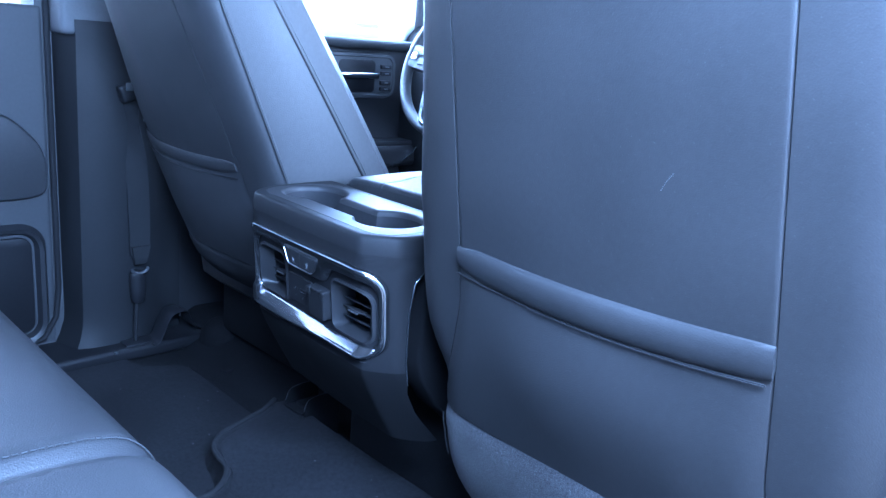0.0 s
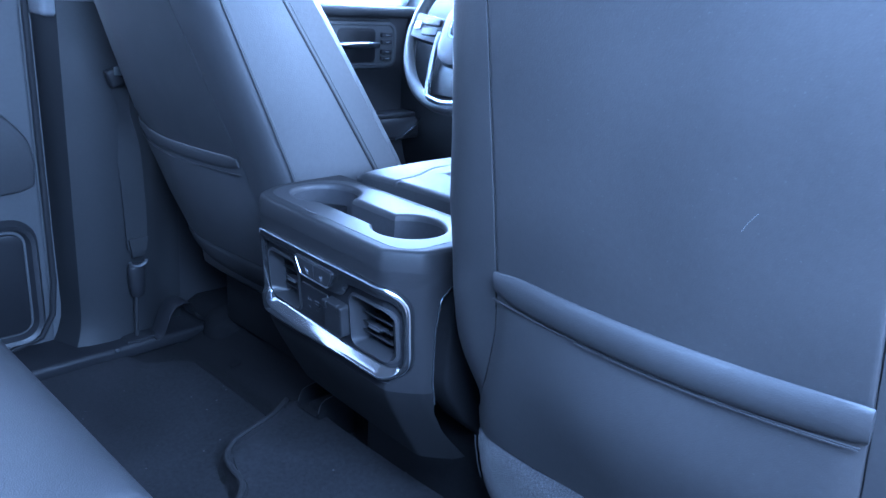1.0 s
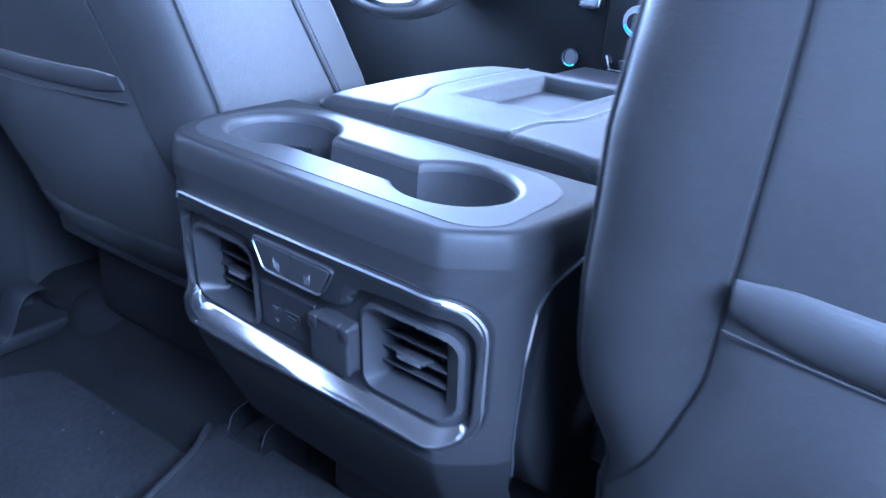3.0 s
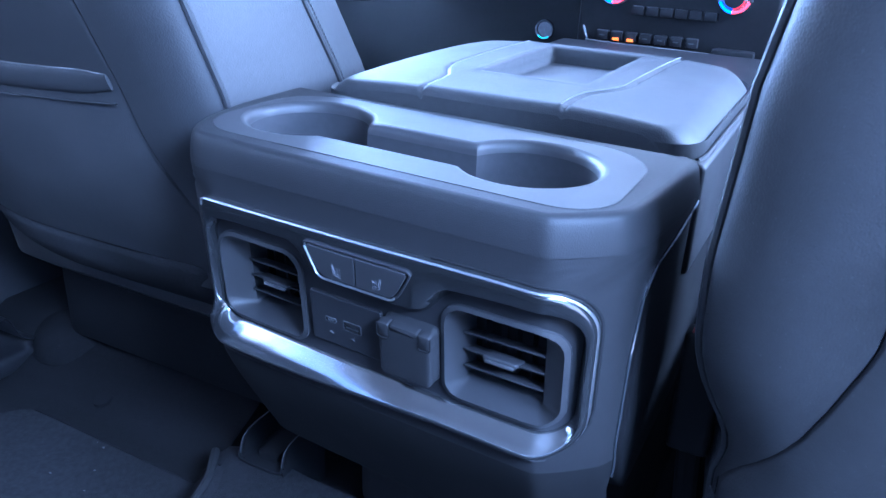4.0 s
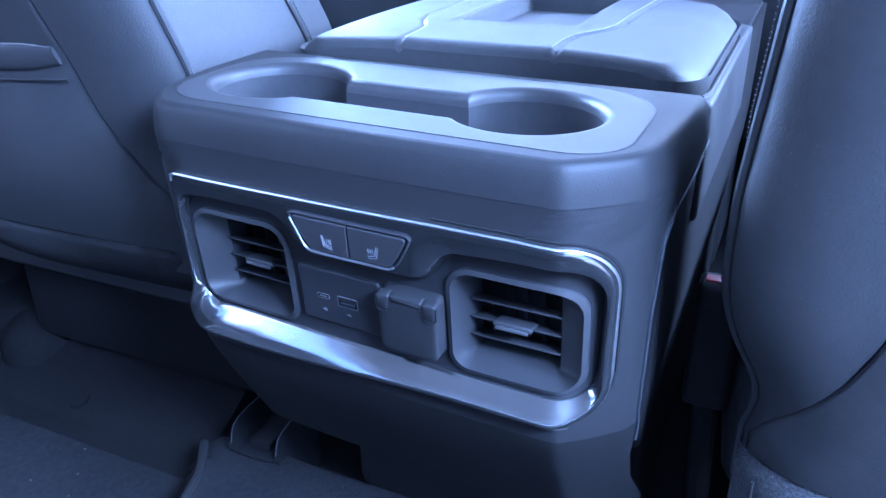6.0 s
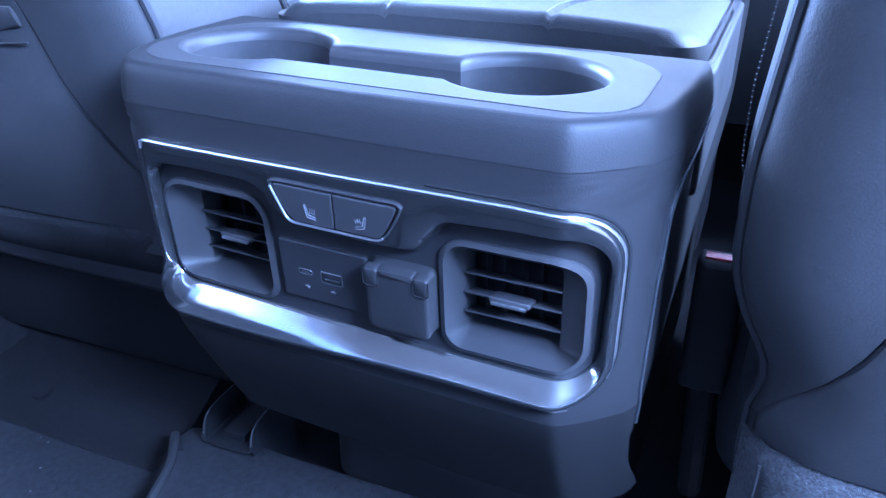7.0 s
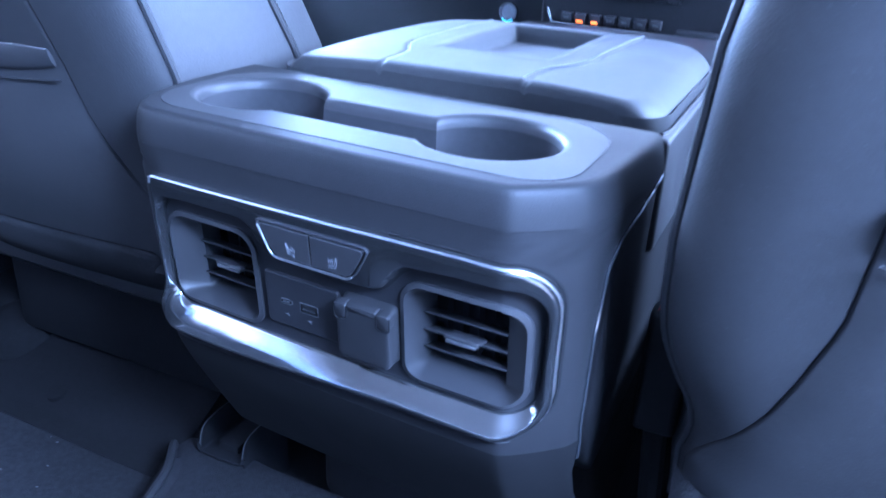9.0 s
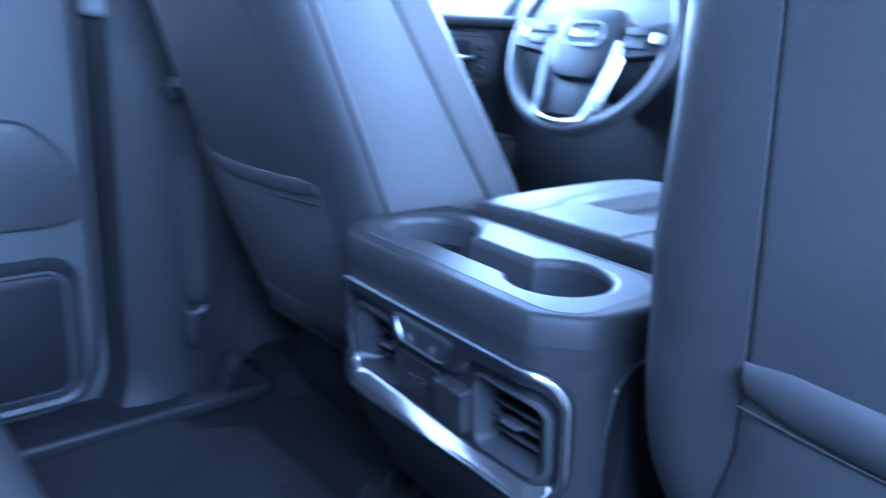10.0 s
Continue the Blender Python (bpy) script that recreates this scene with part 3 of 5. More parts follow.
    for nm, f, sg in (("inner_seam", seam, -1), ("outer_seam", seam_out, 1)):
        part(nm, tube([spot(sg * f(z), z, -0.0045) for z in zs[2:]], 0.0022, 6), RUBBER, s)

    # padded sides and front
    def side(u, nm):
        sg = -1 if u < 0 else 1
        rows, pipe, pipe2 = [], [], []

        def edge(z):
            return -inner(z) if u < 0 else wide(z)

        for z in zs:
            y0 = lerp(y_table, z) + deep + 0.006 + (slim * 0.045 if u > 0 else 0.0)
            y1 = lerp(y_table, z) + lerp(t_table, z) + fore
            row = []
            for k in range(15):
                t = k / 14
                y = y0 + (y1 - y0) * t
                puff = 0.010 * math.sin(math.pi * t) ** 0.8
                lean = 0.020 * t ** 1.5 if u < 0 and slim == 0 else 0.0
                row.append((c + sgn * (edge(z) + sg * (puff - lean)), y, z))
            rows.append(row)
            pipe.append((c + sgn * (edge(z) + sg * 0.001), y0, z))
            pipe2.append((c + sgn * (edge(z) + sg * (0.0085 - (0.011 if u < 0 and slim == 0 else 0.0))), y1 - fore, z))
        b = part(nm, grid(rows), LEATHER_SOFT, s, "smooth leather side bolster")
        part("piping", tube(pipe, 0.0035, 8), LEATHER, b, "raised leather piping")
        part("piping", tube(pipe2, 0.0030, 8), LEATHER, b, "raised leather piping")
        thread = []
        for k in range(150):
            z = z0 + 0.08 + (0.96 - z0 - 0.08) * k / 150
            for yy in (0.007,):
                y = lerp(y_table, z) + lerp(t_table, z) + yy
                thread.append(tube([(c + sgn * (edge(z) + sg * 0.0088), y, z), (c + sgn * (edge(z) + sg * 0.0088), y - 0.0008, z + 0.0030)], 0.0008, 4))
        part("stitching", join(*thread), STITCH_DARK, b, "grey stitched seam")
        return b

    side(-inn, "inner_bolster")
    side(out, "outer_bolster")
    rows = []
    for z in zs:
        y1 = lerp(y_table, z) + lerp(t_table, z) + fore
        row = []
        for k in range(25):
            t = k / 24
            near = inner(z) - (0.020 if slim == 0 else 0.0)
            u = -near + (near + wide(z)) * t
            e = min(t, 1 - t) * (inn + wide(z))
            lobe = 0.035 * math.sin(math.pi * min(1, e / 0.09)) if e < 0.09 else -0.02 * min(1, (e - 0.09) / 0.04)
            row.append((c + sgn * u, y1 + lobe, z))
        rows.append(row)
    part("seat_front", grid(rows), LEATHER_SOFT, s)
    # rounded shoulder on top
    top = []
    zt = 0.98
    base_ring = [spot(u, zt) for u in [-inner(zt) + (inner(zt) + wide(zt)) * k / 20 for k in range(21)]] + [(c + sgn * u, lerp(y_table, zt) + lerp(t_table, zt) + fore, zt) for u in [wide(zt) - (inner(zt) + wide(zt)) * k / 20 for k in range(21)]]
    mid = sum((Vector(p) for p in base_ring), Vector()) / len(base_ring)
    for k, h in ((1.0, 0.0), (0.97, 0.015), (0.90, 0.03), (0.75, 0.042), (0.4, 0.05), (0.05, 0.052)):
        top.append([mid + (Vector(p) - mid) * k + Vector((0, 0, h)) for p in base_ring])
    part("shoulder", loft(top, False, True), LEATHER_SOFT, s)

    # map pocket with a padded hem
    def hem_z(t):
        return hem + 0.010 * (2 * t - 1) ** 2 - 0.003

    rows = []
    for i in range(22):
        h = i / 21
        row = []
        for k in range(31):
            t = 0.005 + 0.99 * k / 30
            za = flap + 0.004
            z = za + (hem_z(t) - 0.012 - za) * h
            u = -seam(z) + (seam(z) + seam_out(z)) * t
            bag = 0.010 * math.sin(math.pi * min(1.0, h * 1.1)) * math.sin(math.pi * t) ** 0.5 + 0.004 * min(1, min(t, 1 - t) * 20) + 0.004 * noise.noise((u * 9 + c * 5, z * 9, 1.7)) * math.sin(math.pi * t)
            row.append(spot(u, z, bag))
        rows.append(row)
    pk = part("map_pocket", grid(rows), LEATHER, s, "slightly sagging leather map pocket", sharp=60)
    rings = []
    for k in range(41):
        t = 0.010 + 0.994 * k / 40
        zc = hem_z(t) - 0.018
        u = -seam(zc) + (seam(zc) + seam_out(zc)) * t
        swell = math.sin(math.pi * min(1, max(0, t))) ** 0.5
        thick = (0.0030 + 0.0052 * swell) * (1 - 0.55 * slim)
        x, y, z = spot(u, zc, 0.004)
        rings.append([(x, y - thick * math.cos(a) - 0.003 * math.sin(a), z + (0.0150 + 0.0035 * swell) * (1 - 0.35 * slim) * (0.72 + 0.28 * ease(t / 0.10)) * math.sin(a)) for a in [2 * math.pi * j / 16 for j in range(16)]])
    part("pocket_hem", loft(rings, True, True), LEATHER, pk, "padded leather hem of the map pocket")
    bms = []
    for k in range(58):
        t = 0.30 + 0.69 * k / 58
        za = hem_z(t) - 0.0375
        u = -seam(za) + (seam(za) + seam_out(za)) * t
        v = u + 0.0035
        bms.append(tube([spot(u, za, 0.0085), spot(v, za, 0.0085)], 0.0006, 4))
    part("stitching", join(*bms), LEATHER, pk)
    part("hem_seam", tube([spot(-seam(0.49) + (seam(0.49) + seam_out(0.49)) * t, hem_z(t) - 0.037, 0.0065) for t in [0.01 + 0.98 * k / 40 for k in range(41)]], 0.0009, 6), RUBBER, pk)

    # carpeted flap under the pocket
    start = 0.020 if slim == 0 else 0.028
    rows = []
    for i in range(12):
        h = i / 11
        row = []
        for k in range(31):
            t = k / 30
            u = -inn + start + (inn + (out if slim == 0 else wide(0.30)) - (0.026 if slim == 0 else 0.004) - start) * t
            z = flap + 0.004 - (0.14 if slim == 0 else 0.075 - 0.020 * ease((t - 0.86) / 0.14)) * h - (0.003 * math.exp(-t / 0.05) if slim == 0 else 0.0)
            x, y, _ = spot(u, flap, 0.002 * math.sin(math.pi * min(1, 4 * h)) + 0.0015)
            row.append((x, y + 0.05 * h ** 2 + (-0.0015 if slim == 0 else 0.03 * (1 - min(1, t / 0.1)) ** 2), z))
        rows.append(row)
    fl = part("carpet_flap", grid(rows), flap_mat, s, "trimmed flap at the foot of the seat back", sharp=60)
    if slim == 0:
        part("hem_groove", tube([Vector(r[1]) + Vector((-0.004, -0.0006, 0)) for r in rows[6:0:-1]], 0.0010, 6), RUBBER, fl)

    # cushion and its base
    yb = lerp(y_table, 0.34)
    cs = []
    for k, z in ((0.90, 0.17), (0.98, 0.19), (1.0, 0.24), (1.0, 0.30), (0.96, 0.335), (0.86, 0.35), (0.5, 0.345), (0.1, 0.343)):
        cs.append([(c + sgn * (x * k), yb + 0.40 + (y - 0.29) * k, z) for x, y in rrect(-inn + 0.005, out - 0.005, 0.0, 0.58, 0.06)])
    part("cushion", loft(cs, True, True), LEATHER_SOFT, s)
    part("seat_base", box(c - 0.19, c + 0.19, yb + 0.14, yb + 0.62, 0.06, 0.18, 0.015, 2), BLACK, s)
    return s


passenger_seat = seat("front_seat", "black leather passenger seat with map pocket on its back", 0.466, 1, 0.1675, 0.253, 0.275, 0.275,
     ((0.20, 0.045), (0.30, 0.022), (0.42, -0.006), (0.53, -0.0285), (0.78, -0.091), (1.0, -0.146)), ((0.2, 0.21), (0.5, 0.185), (0.63, 0.150), (0.78, 0.115), (1.0, 0.09)), 0.529, 0.304, FLAP_CARPET, 0.0)
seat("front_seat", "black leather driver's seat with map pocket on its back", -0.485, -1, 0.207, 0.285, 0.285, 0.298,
     ((0.20, 0.120), (0.30, 0.105), (0.42, 0.076), (0.50, 0.050), (0.63, -0.003), (0.78, -0.065), (1.0, -0.155)), ((0.2, 0.25), (0.5, 0.186), (0.63, 0.157), (0.78, 0.122), (1.0, 0.10)), 0.520, 0.322, FLAP_DIM, 1.0)

scuff = tube([(x, -0.0285 - (z - 0.53) * 0.25 - 0.0042, z) for x, z in ((0.545, 0.636), (0.549, 0.643), (0.556, 0.652))], 0.00035, 5)
part("scuff", scuff, DOOR, passenger_seat, "faint pale scuff mark on the leather")

crumbs = bmesh.new()
random.seed(5)
for k in range(46):
    x, y = random.uniform(-0.62, 0.25), random.uniform(-0.25, 0.19)
    r = random.uniform(0.0007, 0.0019)
    m = bmesh.ops.create_icosphere(crumbs, subdivisions=1, radius=r, matrix=pose(x, y, floor_height(x, y) + 0.0115, random.uniform(0, 90), 0, random.uniform(0, 90)) @ Matrix.Diagonal((1, 0.6, 0.5, 1)))
tagged(part("crumbs", crumbs, STITCH_DARK, None, "pale crumbs and lint scattered over the mats"), "", "crumbs", "", "stuff")

buckle = thing("belt_buckle", (0.203, 0.16, 0.15), "black seat belt buckle with red release button", "belt buckle")
part("housing", box(0.188, 0.222, 0.148, 0.172, 0.255, 0.362, 0.006, 3), PLASTIC_DARK, buckle)
part("release_button", box(0.193, 0.214, 0.153, 0.163, 0.3605, 0.3635, 0.001), RED, buckle, "red release button")
part("stalk", tube([(0.205, 0.165, 0.26), (0.21, 0.20, 0.12)], 0.010, 8), WEBBING, buckle)

# ---- rear bench ----
bench = thing("rear_bench", (0.0, -0.75, 0.1), "black leather rear bench cushion split by a stitched seam", "car seat")


CUSHION = smooth_line([(-1.05, 0.335, 0), (-0.80, 0.352, 0), (-0.60, 0.362, 0), (-0.46, 0.362, 0), (-0.360, 0.354, 0), (-0.318, 0.328, 0), (-0.304, 0.28, 0), (-0.315, 0.20, 0), (-0.35, 0.13, 0)], 5)


def cushion_ring(x, dz):
    return [(x, p.x, p.y + dz) for p in CUSHION]


for nm, xa, xb in (("left_cushion", -0.74, 0.197), ("right_cushion", 0.2, 0.76)):
    rows = []
    for k in range(41):
        t = k / 40
        x = xa + (xb - xa) * (0.5 - 0.5 * math.cos(math.pi * t))
        e = min(x - xa, xb - x)
        dz = -0.016 * math.exp(-(e / 0.012) ** 2)
        rows.append(cushion_ring(x, dz))
    part(nm, grid(rows), LEATHER_SOFT, bench, sharp=60)
bms = []
line = cushion_ring(0.182, -0.0)[4:34]
for a, b in zip(line, line[1:]):
    for h in (0.05, 0.38, 0.71):
        p, q = Vector(a).lerp(Vector(b), h), Vector(a).lerp(Vector(b), h + 0.2)
        up = Vector((0, 0, 0.0004))
        bms.append(tube([p + up, q + up], 0.0009, 4))
part("stitching", join(*bms), STITCH_DARK, bench, "grey thread along the cushion seam")
part("base", box(-0.74, 0.76, -1.1, -0.40, 0.02, 0.16, 0.01), PLASTIC_DARK, bench)
part("front_piping", tube([(0.21 + 0.53 * k / 20, -0.306, 0.292) for k in range(21)], 0.004, 8), LEATHER, bench)
part("backrest", box(-0.76, 0.76, -1.22, -1.04, 0.33, 0.98, 0.05, 4), LEATHER, bench)

# ---- centre console ----
CX = 0.0065
BOW, SKEW = 0.08, -0.06
console = thing("centre_console", (CX, 0.1, 0.05), "dark grey plastic centre console with cup holders and rear vents", "console")


def rear_y(z):
    """Rear line of the shell: leaning above, undercut below the chrome frame."""
    low = max(0.0, 0.322 - z)
    return -0.0115 - 0.10 * (max(z, 0.322) - 0.385) + 0.60 * low * low / (low + 0.020)


# how far the rear face falls back towards its corners: a round turn at one end, a soft facet at the other
LEFT_DROP = [(p.x, p.y) for p in smooth_line([(0.0, 0, 0), (0.12, 0, 0), (0.145, 0.0006, 0), (0.156, 0.004, 0), (0.165, 0.011, 0), (0.174, 0.024, 0), (0.182, 0.044, 0), (0.188, 0.075, 0), (0.191, 0.11, 0), (0.192, 0.25, 0)], 5)]
RIGHT_DROP = [(p.x, p.y) for p in smooth_line([(0.0, 0, 0), (0.10, 0, 0), (0.121, 0.0003, 0), (0.128, 0.0026, 0), (0.1415, 0.0130, 0), (0.1545, 0.0253, 0), (0.1625, 0.0350, 0), (0.1680, 0.052, 0), (0.1725, 0.09, 0), (0.1755, 0.13, 0), (0.178, 0.25, 0)], 5)]


def corner_drop(x):
    return lerp(RIGHT_DROP if x > 0 else LEFT_DROP, abs(x))


def even(points, n):
    """n points spread evenly along an open line."""
    p = [Vector((*q[:2], 0)) for q in points]
    run = [0.0]
    for a, b in zip(p, p[1:]):
        run.append(run[-1] + (b - a).length)
    out, j = [], 0
    for i in range(n):
        s = run[-1] * i / (n - 1)
        while j < len(p) - 2 and run[j + 1] < s:
            j += 1
        t = (s - run[j]) / max(1e-9, run[j + 1] - run[j])
        q = p[j].lerp(p[j + 1], t)
        out.append((q.x, q.y))
    return out


def shell_row(z, y_end, inset=0.0):
    """Plan line of the rear shell at one height: left side, rear corners, right side."""
    y0 = rear_y(z)
    us = [-a for a, _ in LEFT_DROP[::-1]] + [-0.12 + 0.22 * i / 24 for i in range(25)] + [a for a, _ in RIGHT_DROP]
    us = sorted(set(round(u, 6) for u in us))
    line = [(u, y0 + BOW * u * u + corner_drop(u)) for u in us]
    keep = []
    for p, q in zip(line, line[1:]):
        if p[1] <= y_end:
            keep.append(p)
        if (p[1] - y_end) * (q[1] - y_end) < 0:
            t = (y_end - p[1]) / (q[1] - p[1])
            keep.append((p[0] + (q[0] - p[0]) * t, y_end))
    line = even(keep, 141)
    out = []
    for i, p in enumerate(line):
        a, b = Vector(line[max(0, i - 1)]), Vector(line[min(140, i + 1)])
        d = (b - a).normalized()
        x, y = p[0] - d.y * inset, p[1] + d.x * inset
        out.append((CX + x, y + SKEW * x, z))
    return out


Y_END = ((0.20, 0.108), (0.25, 0.066), (0.285, 0.048), (0.33, 0.039), (0.40, 0.037), (0.44, 0.042), (0.455, 0.058), (0.466, 0.100), (0.474, 0.146), (0.60, 0.146))


def skewed(outline):
    """Turns a plan outline with the console."""
    return [(CX + x, y + SKEW * x) for x, y in outline]


# upper shell: band and top face with the cup-holder opening
RIM = skewed(rrect(-0.1700, 0.1490, -0.0010, 0.138, (0.044, 0.034, 0.052, 0.052), 8))
rows = [shell_row(z, 0.146, i) for z, i in ((0.4758, 0.0), (0.483, 0.0008), (0.490, 0.0022), (0.4945, 0.0034), (0.4972, 0.0046), (0.4988, 0.0060), (0.4997, 0.0078))]
last = [Vector(p) for p in shell_row(0.500, 0.146, 0.0100)]
band = grid(rows + [last])
cap = plate([(p.x, p.y) for p in last], [offset(RIM, 0.0010)], 0.500)
upper = part("upper_shell", join(band, cap), PLASTIC, console, "grained upper band and deck round the cup holders")
part("shadow_gap", grid([shell_row(z, 0.144, 0.0022) for z in (0.472, 0.479)]), PLASTIC_DARK, console)

# cup-holder insert
CUPX, CUPY, CUPR, SLOT0, SLOT1 = 0.0930, 0.068, 0.0475, 0.0355, 0.082


def dumbbell():
    pts = []
    for sgn in (1, -1):
        a0 = math.asin((SLOT0 - CUPY) / CUPR)
        a1 = math.asin((SLOT1 - CUPY) / CUPR)
        start, stop = -math.pi - a0, math.pi - a1
        arc = [(CUPX + CUPR * math.cos(start + (stop - start) * i / 40), CUPY + CUPR * math.sin(start + (stop - start) * i / 40)) for i in range(41)]
        if sgn < 0:
            arc = [(-x, y) for x, y in arc[::-1]]
        pts += skewed([(x - 0.0170, y) for x, y in arc])
    n = 6
    k = 41
    a, b = pts[k - 1], pts[k]
    c, d = pts[-1], pts[0]
    return pts[:k] + [(a[0] + (b[0] - a[0]) * i / n, a[1] + (b[1] - a[1]) * i / n) for i in range(1, n)] + pts[k:] + [(c[0] + (d[0] - c[0]) * i / n, c[1] + (d[1] - c[1]) * i / n) for i in range(1, n)]


WELL = dumbbell()
lip = offset(WELL, 0.006)
face = plate(RIM, [lip], 0.5003)
edge = loft([[(x, y, 0.497) for x, y in RIM], [(x, y, 0.5003) for x, y in RIM]])
wall = loft([[(x, y, z) for x, y in offset(WELL, d)] for d, z in ((0.006, 0.5003), (0.0040, 0.4999), (0.0018, 0.4986), (0.0004, 0.4955), (0.0, 0.492))])
liner = loft([[(x, y, z) for x, y in offset(WELL, d)] for d, z in ((0.0, 0.492), (-0.0008, 0.47), (-0.003, 0.436))])
insert = part("cup_holder", join(face, edge, wall), PLASTIC_FINE, console, "satin grey double cup-holder insert")
part("well_wall", liner, CUP, insert, "matte cup-holder wall")
part("well_floor", plate(offset(WELL, -0.0028), (), 0.437), PLASTIC_DARK, insert)
part("slot_floor", box(CX - 0.066, CX + 0.034, SLOT0 + 0.004, SLOT1 - 0.004, 0.437, 0.462, 0.003), PLASTIC_FINE, insert)
part("rim_line", tube([(x, y, 0.4998) for x, y in offset(RIM, 0.0006)], 0.0007, 6, closed=True), PLASTIC_DARK, insert)

# lower pedestal, near black to stand in for under-console shade, and side panels
ped = [[(CX + x * k, y, z) for x, y in rrect(-0.150, 0.150, 0.185, 0.80, 0.03)] for k, z in ((1.0, 0.03), (1.0, 0.10), (1.0, 0.22), (1.0, 0.31))]
part("pedestal", loft(ped, True, True), BLACK, console)
for sgn in (-1, 1):
    x0, x1 = sorted((CX + sgn * 0.120, CX + sgn * 0.1705))
    part("side_panel", loft([[(x, y, z) for x, y in rrect(x0 + (0 if sgn > 0 else d), x1 - (d if sgn > 0 else 0), y0, 0.80, 0.006, 3)] for z, y0, d in ((0.20, 0.150, 0.016), (0.25, 0.095, 0.010), (0.30, 0.060, 0.005), (0.33, 0.050, 0.003), (0.470, 0.056, 0.001))], True, True), BLACK, console, "black side panel")
    x0, x1 = sorted((CX + sgn * 0.15, CX + sgn * 0.173))
    part("bin_side", box(x0, x1, 0.165, 0.50, 0.40, 0.488, 0.005, 3), PLASTIC_FINE, console, "grey side of the storage bin")
part("bin_body", box(CX - 0.165, CX + 0.165, 0.153, 0.80, 0.30, 0.475, 0.006), PLASTIC_DARK, console)
part("hinge_gap", box(CX - 0.160, CX + 0.160, 0.146, 0.170, 0.46, 0.492, 0.002), PLASTIC_DARK, console)

# rear face
FACE = Matrix(((1, 0, 0, CX), (0, -0.0995, -0.995, -0.0145), (0, 0.995, -0.0995, 0.395), (0, 0, 0, 1)))


def on_face(bm):
    """Lays a piece from the flat drawing onto the bowed, tilted rear face."""
    for v in bm.verts:
        v.co.z -= BOW * v.co.x ** 2 + SKEW * v.co.x + corner_drop(v.co.x)
    return moved(bm, FACE)


def arc(cx, cy, r, a0, a1, n=8):
    return [(cx + r * math.cos(radians(a0 + (a1 - a0) * i / n)), cy + r * math.sin(radians(a0 + (a1 - a0) * i / n))) for i in range(n + 1)]


# heights here run up the tilted face from its middle
outer_sides = [
    [(-0.1485, -0.030), (-0.1506, -0.0365), (-0.1545, -0.0430), (-0.1568, -0.0500), *arc(-0.1425, -0.0525, 0.0145, 180, 262, 6), (-0.105, -0.0672), (-0.058, -0.0655), (0, -0.0622), (0.060, -0.0598), (0.115, -0.0598), *arc(0.1280, -0.0348, 0.025, 275, 358, 8), (0.1538, -0.03)],
    [(0.1538, -0.03), (0.1545, 0.018), *arc(0.1215, 0.0290, 0.033, 0, 86, 8), (0.10, 0.0626), (0.06, 0.0624)],
    [(0.06, 0.0624), (0, 0.0616), (-0.06, 0.0610)],
    [(-0.06, 0.0610), *arc(-0.1400, 0.0562, 0.0038, 90, 180, 4), (-0.1455, 0.020), (-0.1485, -0.03)]]
inner_sides = [
    [(-0.1435, -0.030), *arc(-0.1300, -0.0320, 0.0135, 185, 268, 6), (-0.10, -0.0452), (0, -0.0458), (0.10, -0.0462), *arc(0.1290, -0.0312, 0.015, 272, 357, 6), (0.1442, -0.028)],
    [(0.1442, -0.028), (0.1452, 0.015), *arc(0.1240, 0.0210, 0.0215, 2, 88, 7), (0.10, 0.0428), (0.075, 0.0420)],
    [(0.075, 0.0420), *[(p.x, p.y) for p in smooth_line([(0.067, 0.0412, 0), (0.0585, 0.0362, 0), (0.0500, 0.0260, 0), (0.0425, 0.0198, 0), (0.030, 0.0178, 0), (0, 0.0174, 0), (-0.030, 0.0180, 0), (-0.0400, 0.0202, 0), (-0.0480, 0.0262, 0), (-0.0550, 0.0360, 0), (-0.064, 0.0412, 0)], 4)], (-0.072, 0.0420)],
    [(-0.072, 0.0420), (-0.115, 0.0410), *arc(-0.1290, 0.0270, 0.013, 92, 178, 5), (-0.1425, 0.015), (-0.1435, -0.03)]]
counts = (72, 40, 72, 36)
ring_o = [p for side, n in zip(outer_sides, counts) for p in even(side, n)[:-1]]
ring_i = [p for side, n in zip(inner_sides, counts) for p in even(side, n)[:-1]]


def between(t):
    return [(a[0] + (b[0] - a[0]) * t, a[1] + (b[1] - a[1]) * t) for a, b in zip(ring_o, ring_i)]


# rear shell, open behind the frame
zs = [0.20, 0.212, 0.225, 0.24, 0.255, 0.27, 0.285, 0.295, 0.305, 0.313, 0.317, 0.320, 0.326, *[0.331 + 0.005 * i for i in range(26)], 0.465, 0.47, 0.4735]
rows = [shell_row(z, lerp(Y_END, z)) for z in zs]
rows.append(shell_row(0.4755, 0.146))
rear = grid(rows)
behind = [f for f in rear.faces for p in [f.calc_center_median()] if p.y < 0.04 and within((p.x - CX, (p.z - 0.395) / 0.995), between(0.40))]
bmesh.ops.delete(rear, geom=behind, context="FACES")
# the undercut below 0.318 is split off to carry its shade as colour
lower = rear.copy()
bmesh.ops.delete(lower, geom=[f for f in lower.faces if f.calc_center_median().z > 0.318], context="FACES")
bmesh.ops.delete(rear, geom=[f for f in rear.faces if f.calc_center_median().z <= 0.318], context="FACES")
shell = part("rear_shell", rear, PLASTIC, console, "grained dark grey rear shell")
part("lower_shell", lower, PLASTIC_SHADED, console, "smooth lower shell turning under, its shade put into a near-black colour")
